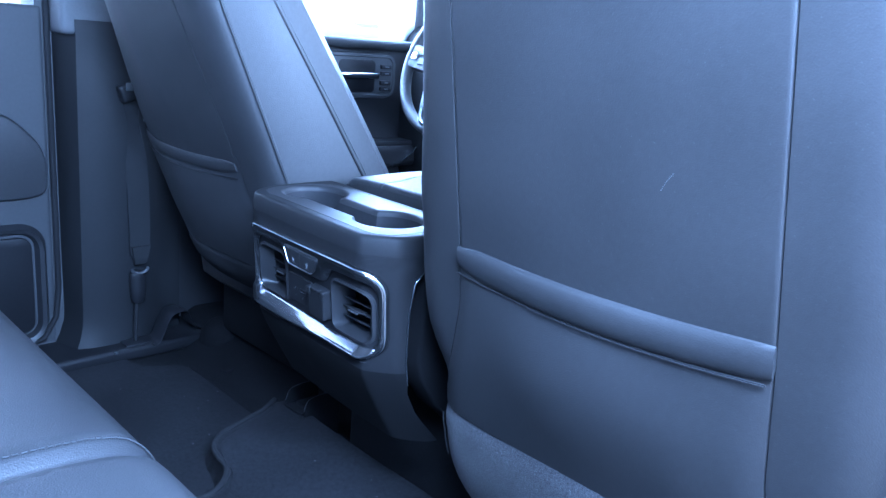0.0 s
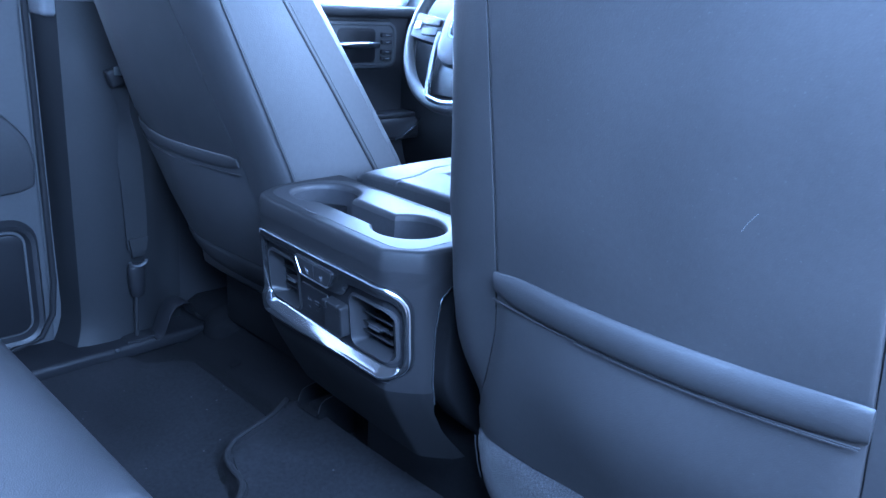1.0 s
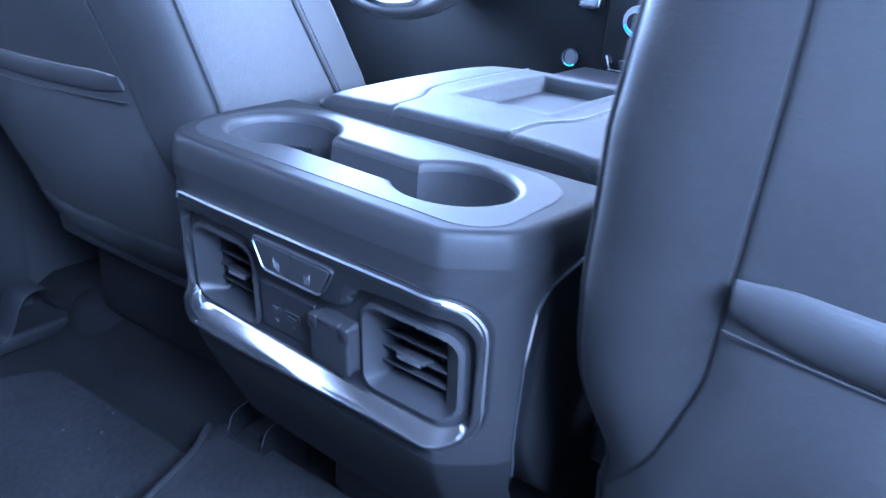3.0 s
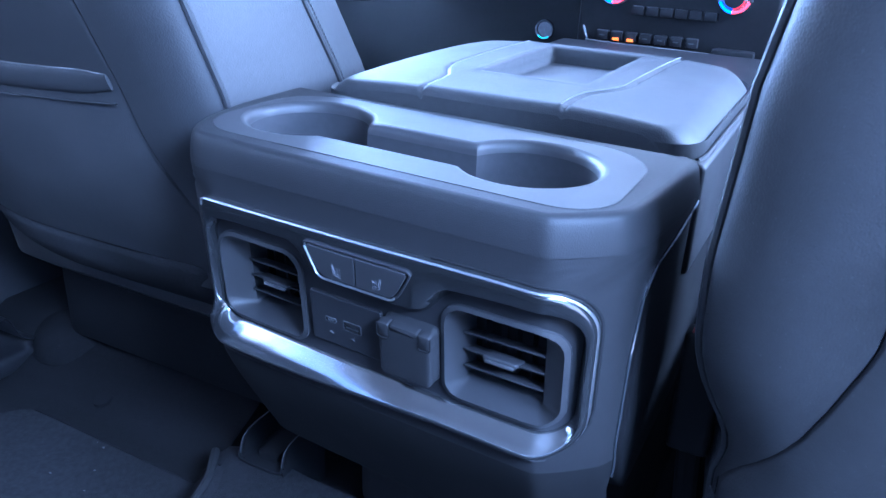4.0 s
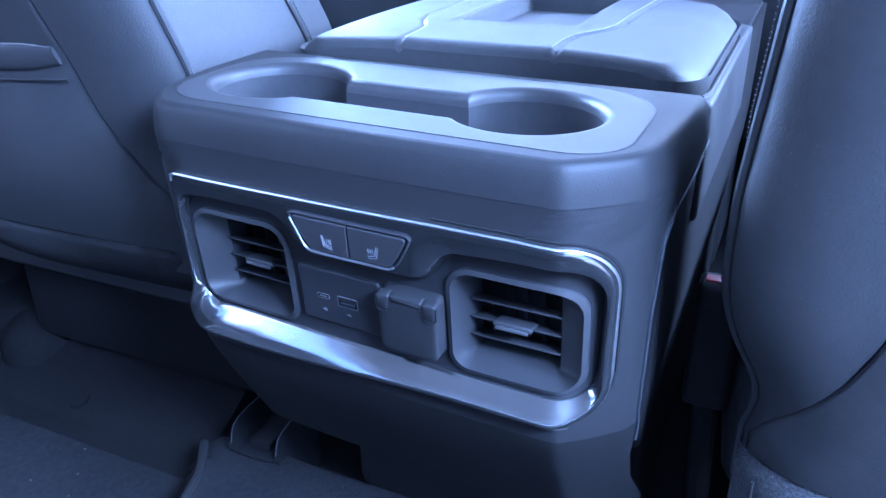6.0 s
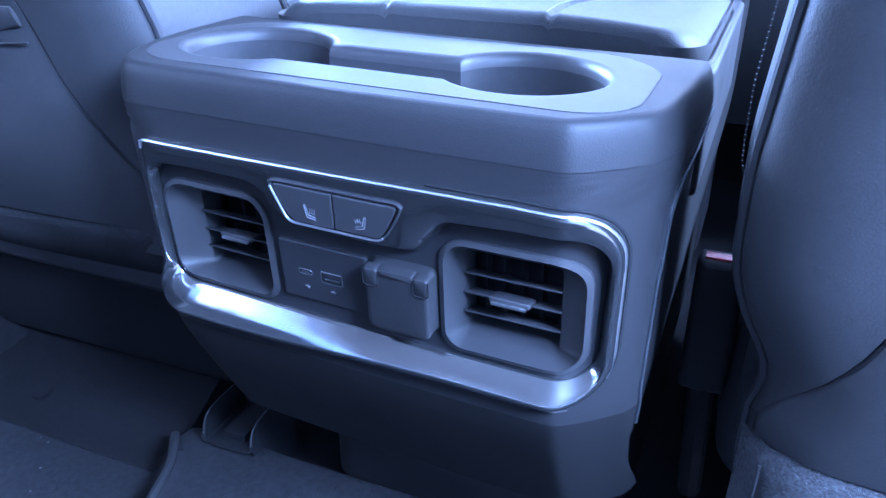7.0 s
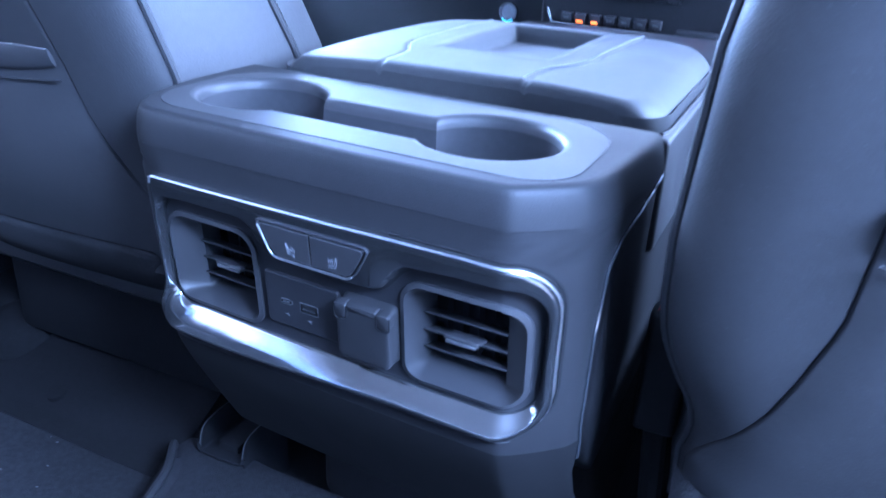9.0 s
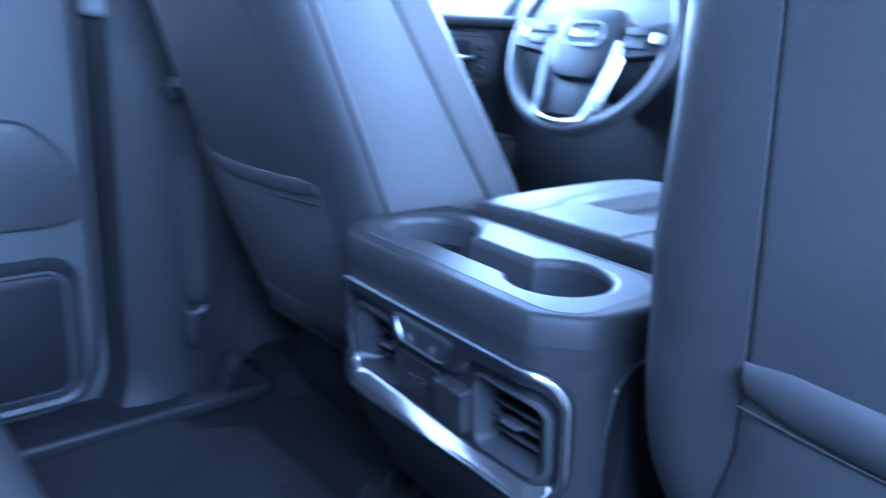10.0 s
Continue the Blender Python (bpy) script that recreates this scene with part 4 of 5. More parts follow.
# bright trim line where the shell ends on the sides
for k in (0, -1):
    pts = [Vector(shell_row(z, lerp(Y_END, z))[k]) + Vector((0.0006 if k else -0.0006, 0, 0)) for z in [0.30 + 0.173 * i / 50 for i in range(51)]]
    part("trim_line", tube(pts, 0.0013, 6), DARK_CHROME, shell, "thin bright trim line")

# across the frame: (from the outer edge) or (from the inner edge), in metres
FROM_OUT = (0.0, 0.0, 0.0004, 0.0012, 0.0024, 0.0038, 0.0052)
FROM_IN = (1.0, 0.85, 0.6, 0.35, 0.15, 0.0, 0.0)


def frame_ring(k):
    """Ring k across the frame: a flat plate with an inner bevel above, an up-facing slope below, a round bar at the facet."""
    out = []
    for a, c in zip(ring_o, ring_i):
        span = math.dist(a, c)
        low = ease((-0.026 - a[1]) / 0.020)
        bar = ease((a[0] - 0.120) / 0.020) * (1 - low)
        end = ease((-0.128 - a[0]) / 0.012) * (1 - low)
        wb = min(0.0068, span * 0.5) * (1 - low) + low * span * 0.62
        if k < len(FROM_OUT):
            d = min(FROM_OUT[k], span - wb - 0.0002)
            flat = (-0.004, 0.0015, 0.0030, 0.0037, 0.0038, 0.0038, 0.0038)[k]
            slope = (-0.004, 0.0036, 0.0060, 0.0074, 0.0080, 0.0079, 0.0072)[k]
            round_bar = (-0.004, 0.0016, 0.0030, 0.0046, 0.0056, 0.0058, 0.0056)[k]
        else:
            f = FROM_IN[k - len(FROM_OUT)]
            d = span - wb * f
            flat = (0.0037, 0.0028, 0.0008, -0.0014, -0.0034, -0.0050, -0.0090)[k - len(FROM_OUT)]
            slope = (0.0054, 0.0040, 0.0014, -0.0014, -0.0036, -0.0052, -0.0090)[k - len(FROM_OUT)]
            round_bar = (0.0052, 0.0040, 0.0012, -0.0018, -0.0040, -0.0052, -0.0090)[k - len(FROM_OUT)]
        h = slope * low + round_bar * bar + flat * (1 - low - bar) - end * 0.0006
        t = d / span
        out.append((a[0] + (c[0] - a[0]) * t, a[1] + (c[1] - a[1]) * t, h))
    return out


frame_part = part("rear_bezel", on_face(loft([frame_ring(k) for k in range(len(FROM_OUT) + len(FROM_IN))])), TRIM_CHROME, console, "smoked chrome frame with a bright ledge round the rear controls", sharp=85)
GAP = offset(ring_o, 0.0008)[56:116]
part("edge_gap", on_face(tube([(x, y, -0.0016) for x, y in GAP], 0.0007, 6)), BLACK, frame_part)
LIP = [(x, y, 0.0004) for x, y in [offset(ring_o, 0.0028 + 0.0030 * ease((-0.03 - p[1]) / 0.02))[i] for i, p in enumerate(ring_o[:64])]]
part("shell_lip", on_face(tube(LIP, 0.0006, 6)), PLASTIC_FINE, frame_part, "thin lighter edge of the shell round the frame")
part("lower_gap", on_face(grid([[(x, y, -0.0006) for x, y in ring_o[:64]], [(x, y, -0.0002) for x, y, _ in LIP]])), BLACK, frame_part)
# a paler metal bead stands in for the reflected highlight on the upper edge
TOP_EDGE = offset(ring_o, -0.0006)[60:71 + 39 + 71 + 19]
part("edge_glint", on_face(tube([(x, y, 0.0034) for x, y in TOP_EDGE], 0.0009, 8)), EDGE_CHROME, frame_part, "highlight on the upper edge, built as a thin paler bead")

VX0, VX1, VZ0, VZ1 = 0.0555, 0.1400, -0.0425, 0.0325


def dense(ring, k=6, n=7):
    """Adds points along the straight sides of a rounded rectangle."""
    out = []
    for i, p in enumerate(ring):
        out.append(p)
        if i % (k + 1) == k:
            q = ring[(i + 1) % len(ring)]
            out += [(p[0] + (q[0] - p[0]) * j / n, p[1] + (q[1] - p[1]) * j / n) for j in range(1, n)]
    return out


def tilted(bm, slope):
    """Leans a blade so that its inner edge hangs lower."""
    for v in bm.verts:
        v.co.y += (v.co.z + 0.0190) * slope
    return bm


def vent(sgn):
    """A face vent with tapered frame, three blades, upright vanes and a centre tab."""
    def side(pts):
        pts = dense(pts)
        return pts if sgn > 0 else [(-x - 0.0030, y) for x, y in pts][::-1]
    mouth = side(rrect(VX0, VX1, VZ0, VZ1, (0.012, 0.014, 0.020, 0.016)))
    rim = side(rrect(VX0 + 0.003, VX1 - 0.003, VZ0 + 0.003, VZ1 - 0.003, (0.011, 0.012, 0.018, 0.014)))
    throat = side(rrect(VX0 + 0.0090, VX1 - 0.0180, VZ0 + 0.0040, VZ1 - 0.0160, (0.003, 0.003, 0.003, 0.003)))
    v = part("air_vent", on_face(loft([[(x, y, h) for x, y in ring] for ring, h in ((mouth, -0.009), (mouth, -0.0050), (rim, -0.0040), (rim, -0.0052), (throat, -0.022), (throat, -0.040))])), PANEL, console, "air vent with tapered frame")
    xa, xb = (VX0 + 0.0090, VX1 - 0.0180) if sgn > 0 else (-VX1 + 0.0150, -VX0 - 0.0120)
    za, zb = VZ0 + 0.0040, VZ1 - 0.0160
    part("back", on_face(box(xa - 0.002, xb + 0.002, za - 0.002, zb + 0.002, -0.056, -0.053)), PLASTIC_DARK, v)
    for h in (0.27, 0.51, 0.75):
        z = za + (zb - za) * h
        part("blade", on_face(tilted(box(xa, xb, z - 0.0007, z + 0.0007, -0.038, -0.0190, 0.0005, 2), 0.50)), PLASTIC_FINE, v)
    for i in range(5):
        x = xa + (xb - xa) * (i + 0.5) / 5
        part("vane", on_face(box(x - 0.0007, x + 0.0007, za, zb, -0.052, -0.042)), PLASTIC_DARK, v)
    zm, xm = za + (zb - za) * 0.51, (xa + xb) / 2
    tab = part("tab", on_face(tilted(box(xm - 0.0120, xm + 0.0120, zm - 0.0016, zm + 0.0022, -0.030, -0.0145, 0.0015, 3), 0.36)), PLASTIC_FINE, v, "adjuster tab")
    part("tab_edge", on_face(box(xm - 0.0105, xm + 0.0105, zm - 0.0010, zm + 0.0010, -0.0156, -0.0134, 0.0008, 2)), EDGE_CHROME, tab, "bright chrome tab edge")
    return mouth


holes = [vent(1), vent(-1)]
part("control_panel", on_face(plate(between(0.99), holes, -0.0070)), PLASTIC_DARK, console, "satin black panel carrying the vents and sockets")

# heated-seat buttons
PX = -0.0030
pod = [(p.x, p.y) for p in smooth_line([(-0.0385, 0.0512, 0), (-0.0405, 0.0506, 0), (-0.0408, 0.0486, 0), (-0.0338, 0.0335, 0), (-0.0318, 0.0302, 0), (-0.0285, 0.0284, 0), (-0.0200, 0.0281, 0), (0.0200, 0.0281, 0), (0.0265, 0.0284, 0), (0.0298, 0.0302, 0), (0.0338, 0.0352, 0), (0.0405, 0.0478, 0), (0.0405, 0.0500, 0), (0.0380, 0.0512, 0), (0.0300, 0.0513, 0), (-0.0300, 0.0513, 0), (-0.0385, 0.0512, 0)], 3)][:-1]
pod = [(PX + x, y) for x, y in pod]
sw = part("seat_heater_switch", on_face(loft([[(x, y, h) for x, y in offset(pod, d)] for d, h in ((0.0016, 0.0015), (0.0014, 0.0052), (0.0008, 0.0056), (0.0002, 0.0054), (-0.0004, 0.0040))], False, True)), PLASTIC_DARK, console, "pair of seat heater buttons")
part("chrome_edge", on_face(tube([(x, y, 0.0056) for x, y in offset(pod, 0.0007)[6:28]], 0.0008, 8)), EDGE_CHROME, sw, "thin chrome edge")
for sgn in (-1, 1):
    half = [(PX + sgn * x, y) for x, y in ((0.0005, 0.0290), (0.0262, 0.0290), (0.0288, 0.0305), (0.0330, 0.0360), (0.0393, 0.0480), (0.0390, 0.0498), (0.0375, 0.0504), (0.0005, 0.0504))]
    half = half if sgn > 0 else half[::-1]
    btn = part("button", on_face(slab(half, 0.0030, 0.0061, 0.0005)), PANEL, sw, sharp=18)
    ix = PX + 0.0150 * sgn + 0.001
    # a small seat seen from the side with rising heat
    top = 0.0064

    def at(px, py):
        return (ix + sgn * px, 0.0365 + py, top)
    glyph = [tube([at(0.0040, 0.0046), at(0.0024, -0.0016), at(-0.0022, -0.0026)], 0.00016, 4), tube([at(0.0049, 0.0044), at(0.0036, -0.0030), at(-0.0020, -0.0040)], 0.00016, 4)]
    for k in range(3):
        gx = 0.0012 - 0.0015 * k
        glyph.append(tube([at(gx, -0.0006), at(gx + 0.0004, 0.0006), at(gx - 0.0003, 0.0016), at(gx, 0.0026)], 0.00013, 4))
    part("symbol", on_face(join(*glyph)), ICON, btn, "white heated-seat symbol")

# charging sockets
usb = part("usb_panel", on_face(slab(rrect(-0.0530, 0.0090, -0.0335, 0.0072, 0.0025), -0.009, -0.0042, 0.0012)), PLASTIC_DARK, console, "black charging socket panel", sharp=18)
c_out = rrect(-0.0400, -0.0300, -0.0148, -0.0110, 0.0018)
oval = part("small_port", on_face(loft([[(x, y, h) for x, y in offset(c_out, d)] for d, h in ((0.0, -0.0050), (0.0, -0.0041), (-0.0004, -0.0041), (-0.0005, -0.0044))])), TRIM_GREY, usb, "small oval metal-rimmed port")
part("port_mouth", on_face(slab(offset(c_out, -0.0004), -0.0060, -0.00405, 0.0001)), BLACK, oval)
part("tongue", on_face(box(-0.0378, -0.0322, -0.0131, -0.0127, -0.0060, -0.0039)), METAL, oval)
a_out = rrect(-0.0238, -0.0086, -0.0178, -0.0098, 0.0008)
port = part("large_port", on_face(loft([[(x, y, h) for x, y in offset(a_out, d)] for d, h in ((0.0, -0.0050), (0.0, -0.0041), (-0.0004, -0.0041), (-0.0005, -0.0044))])), TRIM_GREY, usb, "larger rectangular port")
part("port_mouth", on_face(slab(offset(a_out, -0.0004), -0.0060, -0.00405, 0.0001)), BLACK, port)
part("tongue", on_face(box(-0.0215, -0.0109, -0.0150, -0.0142, -0.0060, -0.0039)), METAL, port)
for xx in (-0.035, -0.0162):
    mark = [tube([(xx - 0.0020, -0.0232, -0.0040), (xx + 0.0020, -0.0232, -0.0040)], 0.00018, 4), tube([(xx - 0.0008, -0.0232, -0.0040), (xx + 0.0002, -0.0222, -0.0040), (xx + 0.0010, -0.0222, -0.0040)], 0.00015, 4), tube([(xx - 0.0002, -0.0232, -0.0040), (xx + 0.0008, -0.0243, -0.0040), (xx + 0.0014, -0.0243, -0.0040)], 0.00015, 4)]
    part("symbol", on_face(join(*mark)), TRIM_GREY, usb, "small pale trident mark")

# power outlet with hinged cap
cap_o = dense(rrect(0.0130, 0.0530, -0.0335, 0.0085, (0.0055, 0.0055, 0.004, 0.004)))
KX, KY = 0.0330, -0.0125
rings = [[(x, y, h) for x, y in offset(cap_o, d)] for d, h in ((0.0012, -0.008), (0.0, -0.002), (0.0, 0.0040), (-0.0005, 0.0052), (-0.0014, 0.0059), (-0.003, 0.0062))]
rings += [[(KX + (x - KX) * k, KY + (y - KY) * k, 0.0062 + 0.0004 * (1 - k)) for x, y, _ in rings[5]] for k in (0.75, 0.4, 0.05)]
outlet = part("outlet_cap", on_face(loft(rings, False, True)), PLASTIC, console, "hinged power outlet cap")
for xx in (0.0126, 0.0442):
    part("hinge", on_face(slab(rrect(xx, xx + 0.0092, -0.0022, 0.0090, (0.003, 0.003, 0.002, 0.002)), 0.000, 0.0072, 0.0018)), PLASTIC, outlet)
    for a, b in ((xx - 0.0002, xx + 0.0094),):
        part("hinge_gap", on_face(tube([(a, 0.0075, 0.0061), (a, -0.0012, 0.0064), (a + 0.0018, -0.0026, 0.0065), (b - 0.0018, -0.0026, 0.0065), (b, -0.0012, 0.0064), (b, 0.0075, 0.0061)], 0.0005, 6)), BLACK, outlet)
part("hinge_bar", on_face(slab(rrect(0.0222, 0.0438, 0.0040, 0.0092, 0.0015), 0.000, 0.0068, 0.0016)), PLASTIC, outlet)

# armrest lid
lid = thing("armrest_lid", (CX, 0.3, 0.49), "closed black leather armrest lid with stitched seams and tray", "armrest")
LX, LY0, LY1 = 0.170, 0.158, 0.478
TRAY = (-0.044, 0.054, 0.245, 0.424)


def lid_top(x, y):
    e = min(1.0, (y - LY0) / 0.32)
    z = 0.5165 - 0.010 * (abs(x) / LX) ** 3 + 0.003 * math.sin(math.pi * e)
    x0, x1, y0, y1 = TRAY
    d = min(x - x0, x1 - x, y - y0, y1 - y)
    if d > 0:
        z -= (0.0075 + 0.0085 * ease((y - y0) / 0.08)) * ease(d / 0.0045)
    else:
        z += 0.0014 * math.exp(-((d + 0.006) / 0.005) ** 2) * ease((y - y0 + 0.01) / 0.02)
    for sx in (-1, 1):
        g = abs(x - seam_x(sx, y))
        z -= 0.0030 * math.exp(-(g / 0.0022) ** 2)
        if abs(x) < abs(seam_x(sx, y)):
            z += 0.0012 * math.exp(-g / 0.012)
    return z


def seam_x(sx, y):
    return sx * lerp(((0.0, 0.060), (0.195, 0.062), (0.215, 0.065), (0.245, 0.080), (0.265, 0.085), (0.5, 0.090)), y)


n = 181
rows = []
m = 161
for j in range(m):
    t = j / (m - 1)
    row = []
    for i in range(n):
        s = -1 + 2 * i / (n - 1)
        y = LY0 + 0.004 + (0.001 * j if j < 13 else 0.012 + (LY1 - LY0 - 0.020) * (j - 12) / (m - 13))
        far = max(0.0, (y - (LY1 - 0.075)) / 0.075)
        near = max(0.0, 1 - (y - LY0 - 0.004) / 0.036)
        w = (LX - 0.006) * (1 - 0.30 * (1 - math.sqrt(max(0.0, 1 - far * far))) - 0.15 * (1 - math.sqrt(max(0.0, 1 - near * near))))
        x = s * w
        fall = 0.011 * max(0.0, (abs(s) - 0.87) / 0.13) ** 2.2 + 0.008 * (1 - math.sqrt(max(0.0, 1 - max(0.0, 1 - (y - LY0 - 0.004) / 0.009) ** 2))) + 0.014 * max(0.0, 1 - (LY1 - 0.004 - y) / 0.020) ** 2
        row.append((CX + x, y, lid_top(x, y) - fall))
    rows.append(row)
ring = rows[0] + [r[-1] for r in rows[1:]] + rows[-1][::-1][1:] + [r[0] for r in rows[::-1][1:-1]]
part("lid_pad", grid(rows), LID_LEATHER, lid, "padded leather top", sharp=60)
skirt = []
for k, dz in ((0.0, 0.0), (0.0030, -0.002), (0.0032, -0.008), (0.001, -0.018), (-0.004, -0.026), (-0.02, -0.027)):
    skirt.append([(p[0] + k * (1 if p[0] > CX else -1) * min(1, abs(p[0] - CX) / 0.12), p[1] + (k if p[1] > 0.32 else -0.0005 - 0.10 * dz) * max(-1, min(1, (p[1] - 0.32) / 0.14)) * (-1 if p[1] <= 0.32 and dz < -0.003 else 1), (p[2] if dz == 0 else 0.5030) + dz) for p in ring])
part("lid_skirt", loft(skirt), LID_LEATHER, lid, sharp=60)
part("lid_lip", tube([Vector((p[0] + (0.0045 if p[0] > CX else -0.0045) * min(1, abs(p[0] - CX) / 0.12), p[1], 0.4875)) for r in rows[14:-14] for p in (r[-1],)], 0.0024, 8), PLASTIC_FINE, lid, "plastic lip under the pad")
for sx in (-1, 1):
    bms = []
    for k in range(92):
        y = 0.168 + 0.295 * k / 92
        for dx in ((-0.0032,) if sx > 0 else (0.0032,)):
            x, x2 = seam_x(sx, y) + dx, seam_x(sx, y + 0.002) + dx
            bms.append(tube([(CX + x, y, lid_top(x, y) + 0.0003), (CX + x2, y + 0.002, lid_top(x2, y + 0.002) + 0.0003)], 0.0005, 4))
    part("stitching", join(*bms), STITCH, lid, "pale stitched seam")

# ---- dashboard and steering wheel ----
dash = thing("dashboard", (0.0, 1.0, 0.3), "dark dashboard with climate controls and knobs", "dashboard")
prof = [(0.905, 0.25), (0.875, 0.34), (0.86, 0.44), (0.86, 0.60), (0.875, 0.70), (0.92, 0.765), (1.00, 0.79), (1.36, 0.80)]
prof = [(p.x, p.y) for p in smooth_line([(y, z, 0) for y, z in prof], 4)]
part("body", grid([[(x, y + 0.05 * (abs(x) / 0.9) ** 2, z) for x in [-0.90 + 1.8 * k / 30 for k in range(31)]] for y, z in prof]), PILLAR, dash)
part("knee_panel", box(-0.86, -0.22, 0.93, 1.0, 0.22, 0.52, 0.02, 3), PLASTIC_FINE, dash)
part("tunnel_front", box(-0.16, 0.16, 0.80, 1.0, 0.05, 0.40, 0.03, 3), PLASTIC_DARK, dash)
stack = part("climate_panel", box(-0.150, 0.150, 0.842, 0.875, 0.452, 0.60, 0.008, 3), PLASTIC_DARK, dash, "black climate control panel")
part("lower_trim", tube(smooth_line([(-0.138, 0.838, 0.492), (-0.130, 0.838, 0.474), (-0.115, 0.838, 0.470), (0.06, 0.838, 0.468)], 4), 0.0022, 8), CHROME, stack, "thin chrome strip")
for kx, gl in ((-0.092, True), (0.085, False)):
    kn = part("knob", moved(loft([[(r * math.cos(a), r * math.sin(a), h) for a in [2 * math.pi * i / 32 for i in range(32)]] for r, h in ((0.0245, 0.0), (0.0245, 0.012), (0.0235, 0.014), (0.0165, 0.014), (0.0155, 0.013), (0.0155, 0.020), (0.0145, 0.022))], False, True), pose(kx, 0.842, 0.552, 90, 0, 0)), SATIN, stack, "round satin metal knob")
    part("knob_face", moved(loft([[(r * math.cos(a), r * math.sin(a), h) for a in [2 * math.pi * i / 32 for i in range(32)]] for r, h in ((0.0140, 0.0222), (0.0130, 0.0230))], False, True), pose(kx, 0.842, 0.552, 90, 0, 0)), PLASTIC_DARK, kn)
    for a0, a1, mt in ((200, 268, COOL), (268, 345, WARM)):
        part("ring_light", moved(tube([(0.0205 * math.cos(radians(a0 + (a1 - a0) * i / 10)), 0.0205 * math.sin(radians(a0 + (a1 - a0) * i / 10)), 0.0148) for i in range(11)], 0.0020, 6), pose(kx, 0.842, 0.552, 90, 0, 0)), mt, kn)
for i, xx in enumerate((-0.105, -0.083, -0.06, -0.037, -0.014, 0.010, 0.033)):
    t = part("toggle", box(xx - 0.009, xx + 0.009, 0.832, 0.848, 0.474, 0.488, 0.002), PLASTIC_FINE, stack)
    if i in (1, 2):
        part("indicator", box(xx - 0.005, xx + 0.005, 0.8305, 0.833, 0.4745, 0.4785, 0.0005), AMBER, t, "amber indicator light")
    else:
        part("mark", box(xx - 0.004, xx + 0.004, 0.8312, 0.833, 0.480, 0.4815), TRIM_GREY, t)
for i in range(6):
    xx = -0.055 + 0.022 * i
    part("button", box(xx - 0.009, xx + 0.009, 0.836, 0.848, 0.515, 0.528, 0.002), PLASTIC_FINE, stack)
part("tray_door", box(0.065, 0.125, 0.822, 0.85, 0.435, 0.478, 0.004), PLASTIC_DARK, dash)
start = part("start_button", moved(loft([[(r * math.cos(a), r * math.sin(a), h) for a in [2 * math.pi * i / 28 for i in range(28)]] for r, h in ((0.0165, 0.0), (0.0165, 0.006), (0.0155, 0.0075), (0.0125, 0.007), (0.012, 0.004))], False, True), pose(-0.211, 0.862, 0.476, 90, 0, 0)), DARK_CHROME, dash, "round chrome-ringed start button")
part("start_light", moved(tube([(0.0138 * math.cos(radians(230 + 8 * i)), 0.0138 * math.sin(radians(230 + 8 * i)), 0.0078) for i in range(11)], 0.0012, 6), pose(-0.211, 0.862, 0.476, 90, 0, 0)), TEAL, start)
part("side_vent", box(-0.205, -0.165, 0.84, 0.87, 0.56, 0.70, 0.008, 3), SATIN, dash, "upright silver vent surround")
part("screen", box(-0.13, 0.13, 0.835, 0.86, 0.66, 0.78, 0.006, 3), PLASTIC_DARK, dash)

wheel = thing("steering_wheel", (-0.47, 0.74, 0.685), "dark leather steering wheel with silver spokes", "steering wheel")
W = pose(-0.460, 0.735, 0.690, 66, 0, 2)
rim_pts = [(0.176 * math.cos(a), 0.176 * math.sin(a), 0.0) for a in [2 * math.pi * i / 72 for i in range(72)]]
part("rim", moved(tube(rim_pts, 0.0140, 12, closed=True), W), LEATHER_SOFT, wheel, "leather-wrapped rim")
hub = rrect(-0.075, 0.075, -0.085, 0.055, (0.055, 0.055, 0.03, 0.03))
hb = part("hub", moved(slab(hub, -0.02, 0.022, 0.015), W), PLASTIC_FINE, wheel)
em = rrect(-0.042, 0.042, -0.022, 0.022, 0.017)
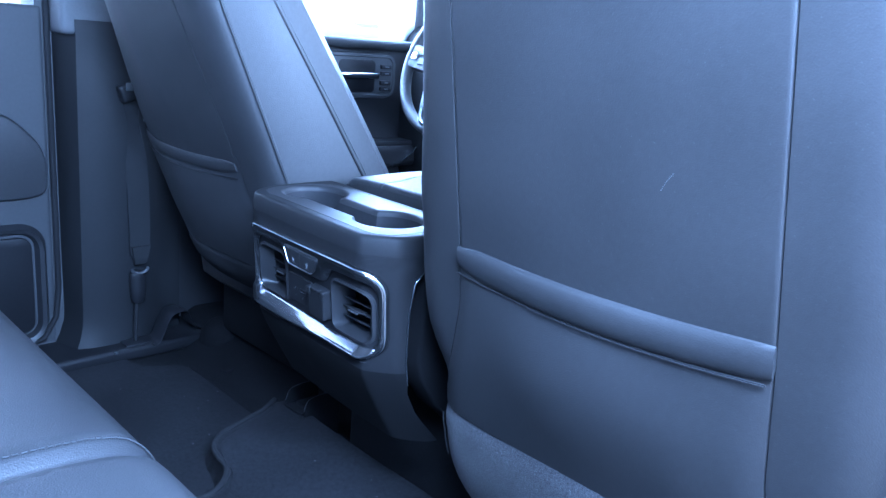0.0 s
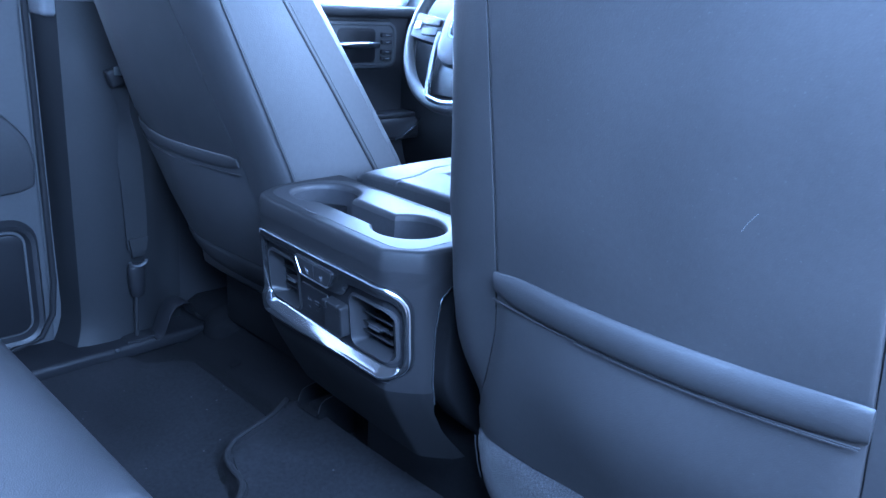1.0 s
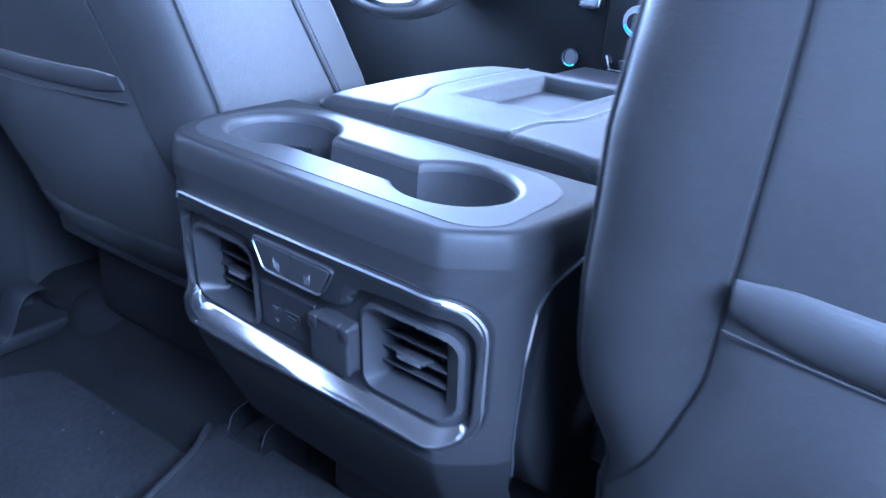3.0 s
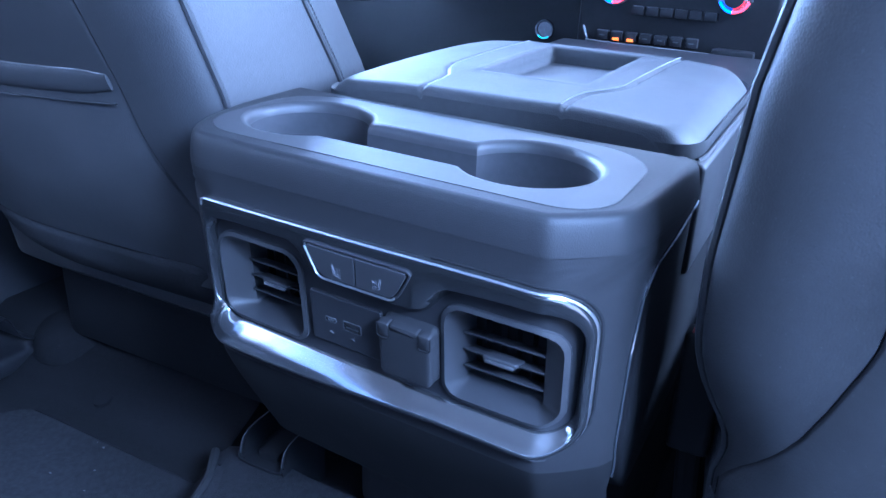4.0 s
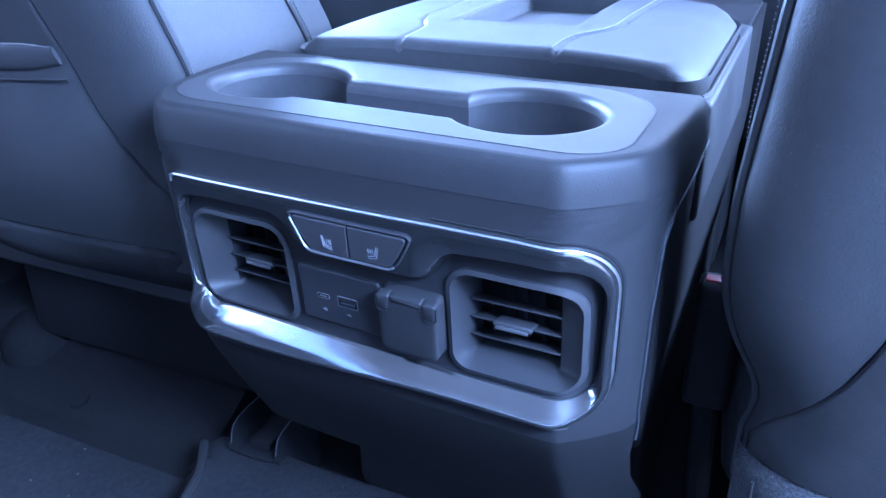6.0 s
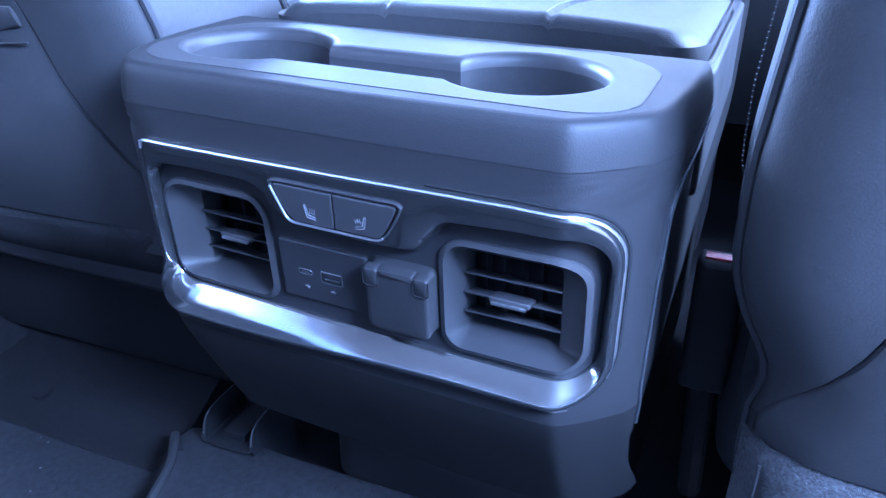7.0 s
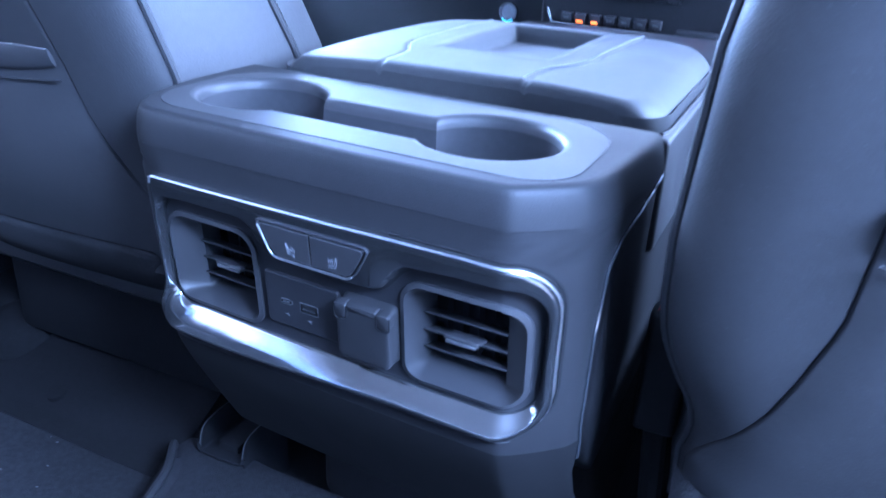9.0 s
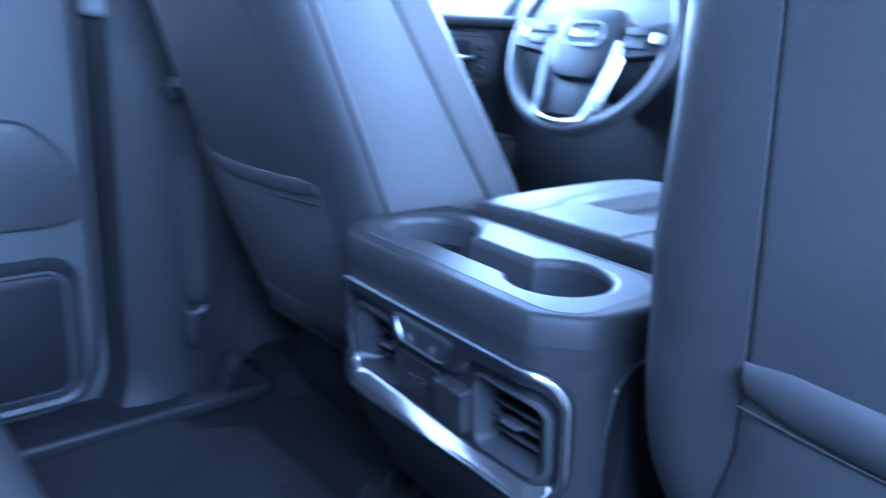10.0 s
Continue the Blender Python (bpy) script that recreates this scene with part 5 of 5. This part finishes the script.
part("badge_ring", moved(loft([[(x, y, h) for x, y in offset(em, d)] for d, h in ((0.004, 0.021), (0.003, 0.026), (-0.003, 0.026), (-0.004, 0.021))]), W), CHROME, hb, "oval chrome ring")
part("badge_bar", moved(slab(rrect(-0.026, 0.026, -0.007, 0.007, 0.003), 0.02, 0.025, 0.001), W), CHROME, hb, "plain silver badge bar")
for sgn in (-1, 1):
    sp = [(0.060 * sgn, 0.02), (0.172 * sgn, 0.035), (0.174 * sgn, -0.025), (0.065 * sgn, -0.040)]
    sp = sp if sgn < 0 else sp[::-1]
    a = part("side_spoke", moved(slab(sp, -0.012, 0.012, 0.005), W), PLASTIC_DARK, wheel)
    for yy in (0.012, -0.012):
        part("control_button", moved(slab(rrect(min(0.085 * sgn, 0.135 * sgn), max(0.085 * sgn, 0.135 * sgn), yy - 0.008, yy + 0.008, 0.004), 0.01, 0.017, 0.002), W), PLASTIC_FINE, a)
    part("rocker", moved(slab(rrect(min(0.140 * sgn, 0.160 * sgn), max(0.140 * sgn, 0.160 * sgn), -0.010, 0.010, 0.005), 0.01, 0.019, 0.003), W), SATIN, a)
bright = [(-0.082, -0.010), (-0.078, -0.06), (-0.066, -0.125), (-0.058, -0.150), (-0.045, -0.163), (0, -0.170), (0.045, -0.163), (0.058, -0.150), (0.066, -0.125), (0.078, -0.06), (0.082, -0.010)]
part("lower_spoke_trim", moved(tube([(p.x, p.y, 0.010) for p in smooth_line([(x, y, 0) for x, y in bright], 5)], 0.011, 8, squash=0.6), W), SATIN, wheel, "silver lower spoke loop")
part("lower_spoke", moved(slab([(-0.060, -0.06), (-0.050, -0.15), (0.050, -0.15), (0.060, -0.06)], -0.016, 0.004, 0.004), W), PLASTIC_DARK, wheel)
part("column", moved(tube([(0, -0.02, -0.02), (0, -0.02, -0.16)], 0.055, 16), W), PLASTIC_DARK, wheel, "dark steering column shroud")

# windscreen frame
structure("windscreen_pillars", join(tube([(-0.90, 1.42, 0.78), (-0.84, 1.12, 1.22)], 0.045, 10), tube([(0.90, 1.42, 0.78), (0.84, 1.12, 1.22)], 0.045, 10)), TRIM_GREY, "grey windscreen pillars", "pillar")
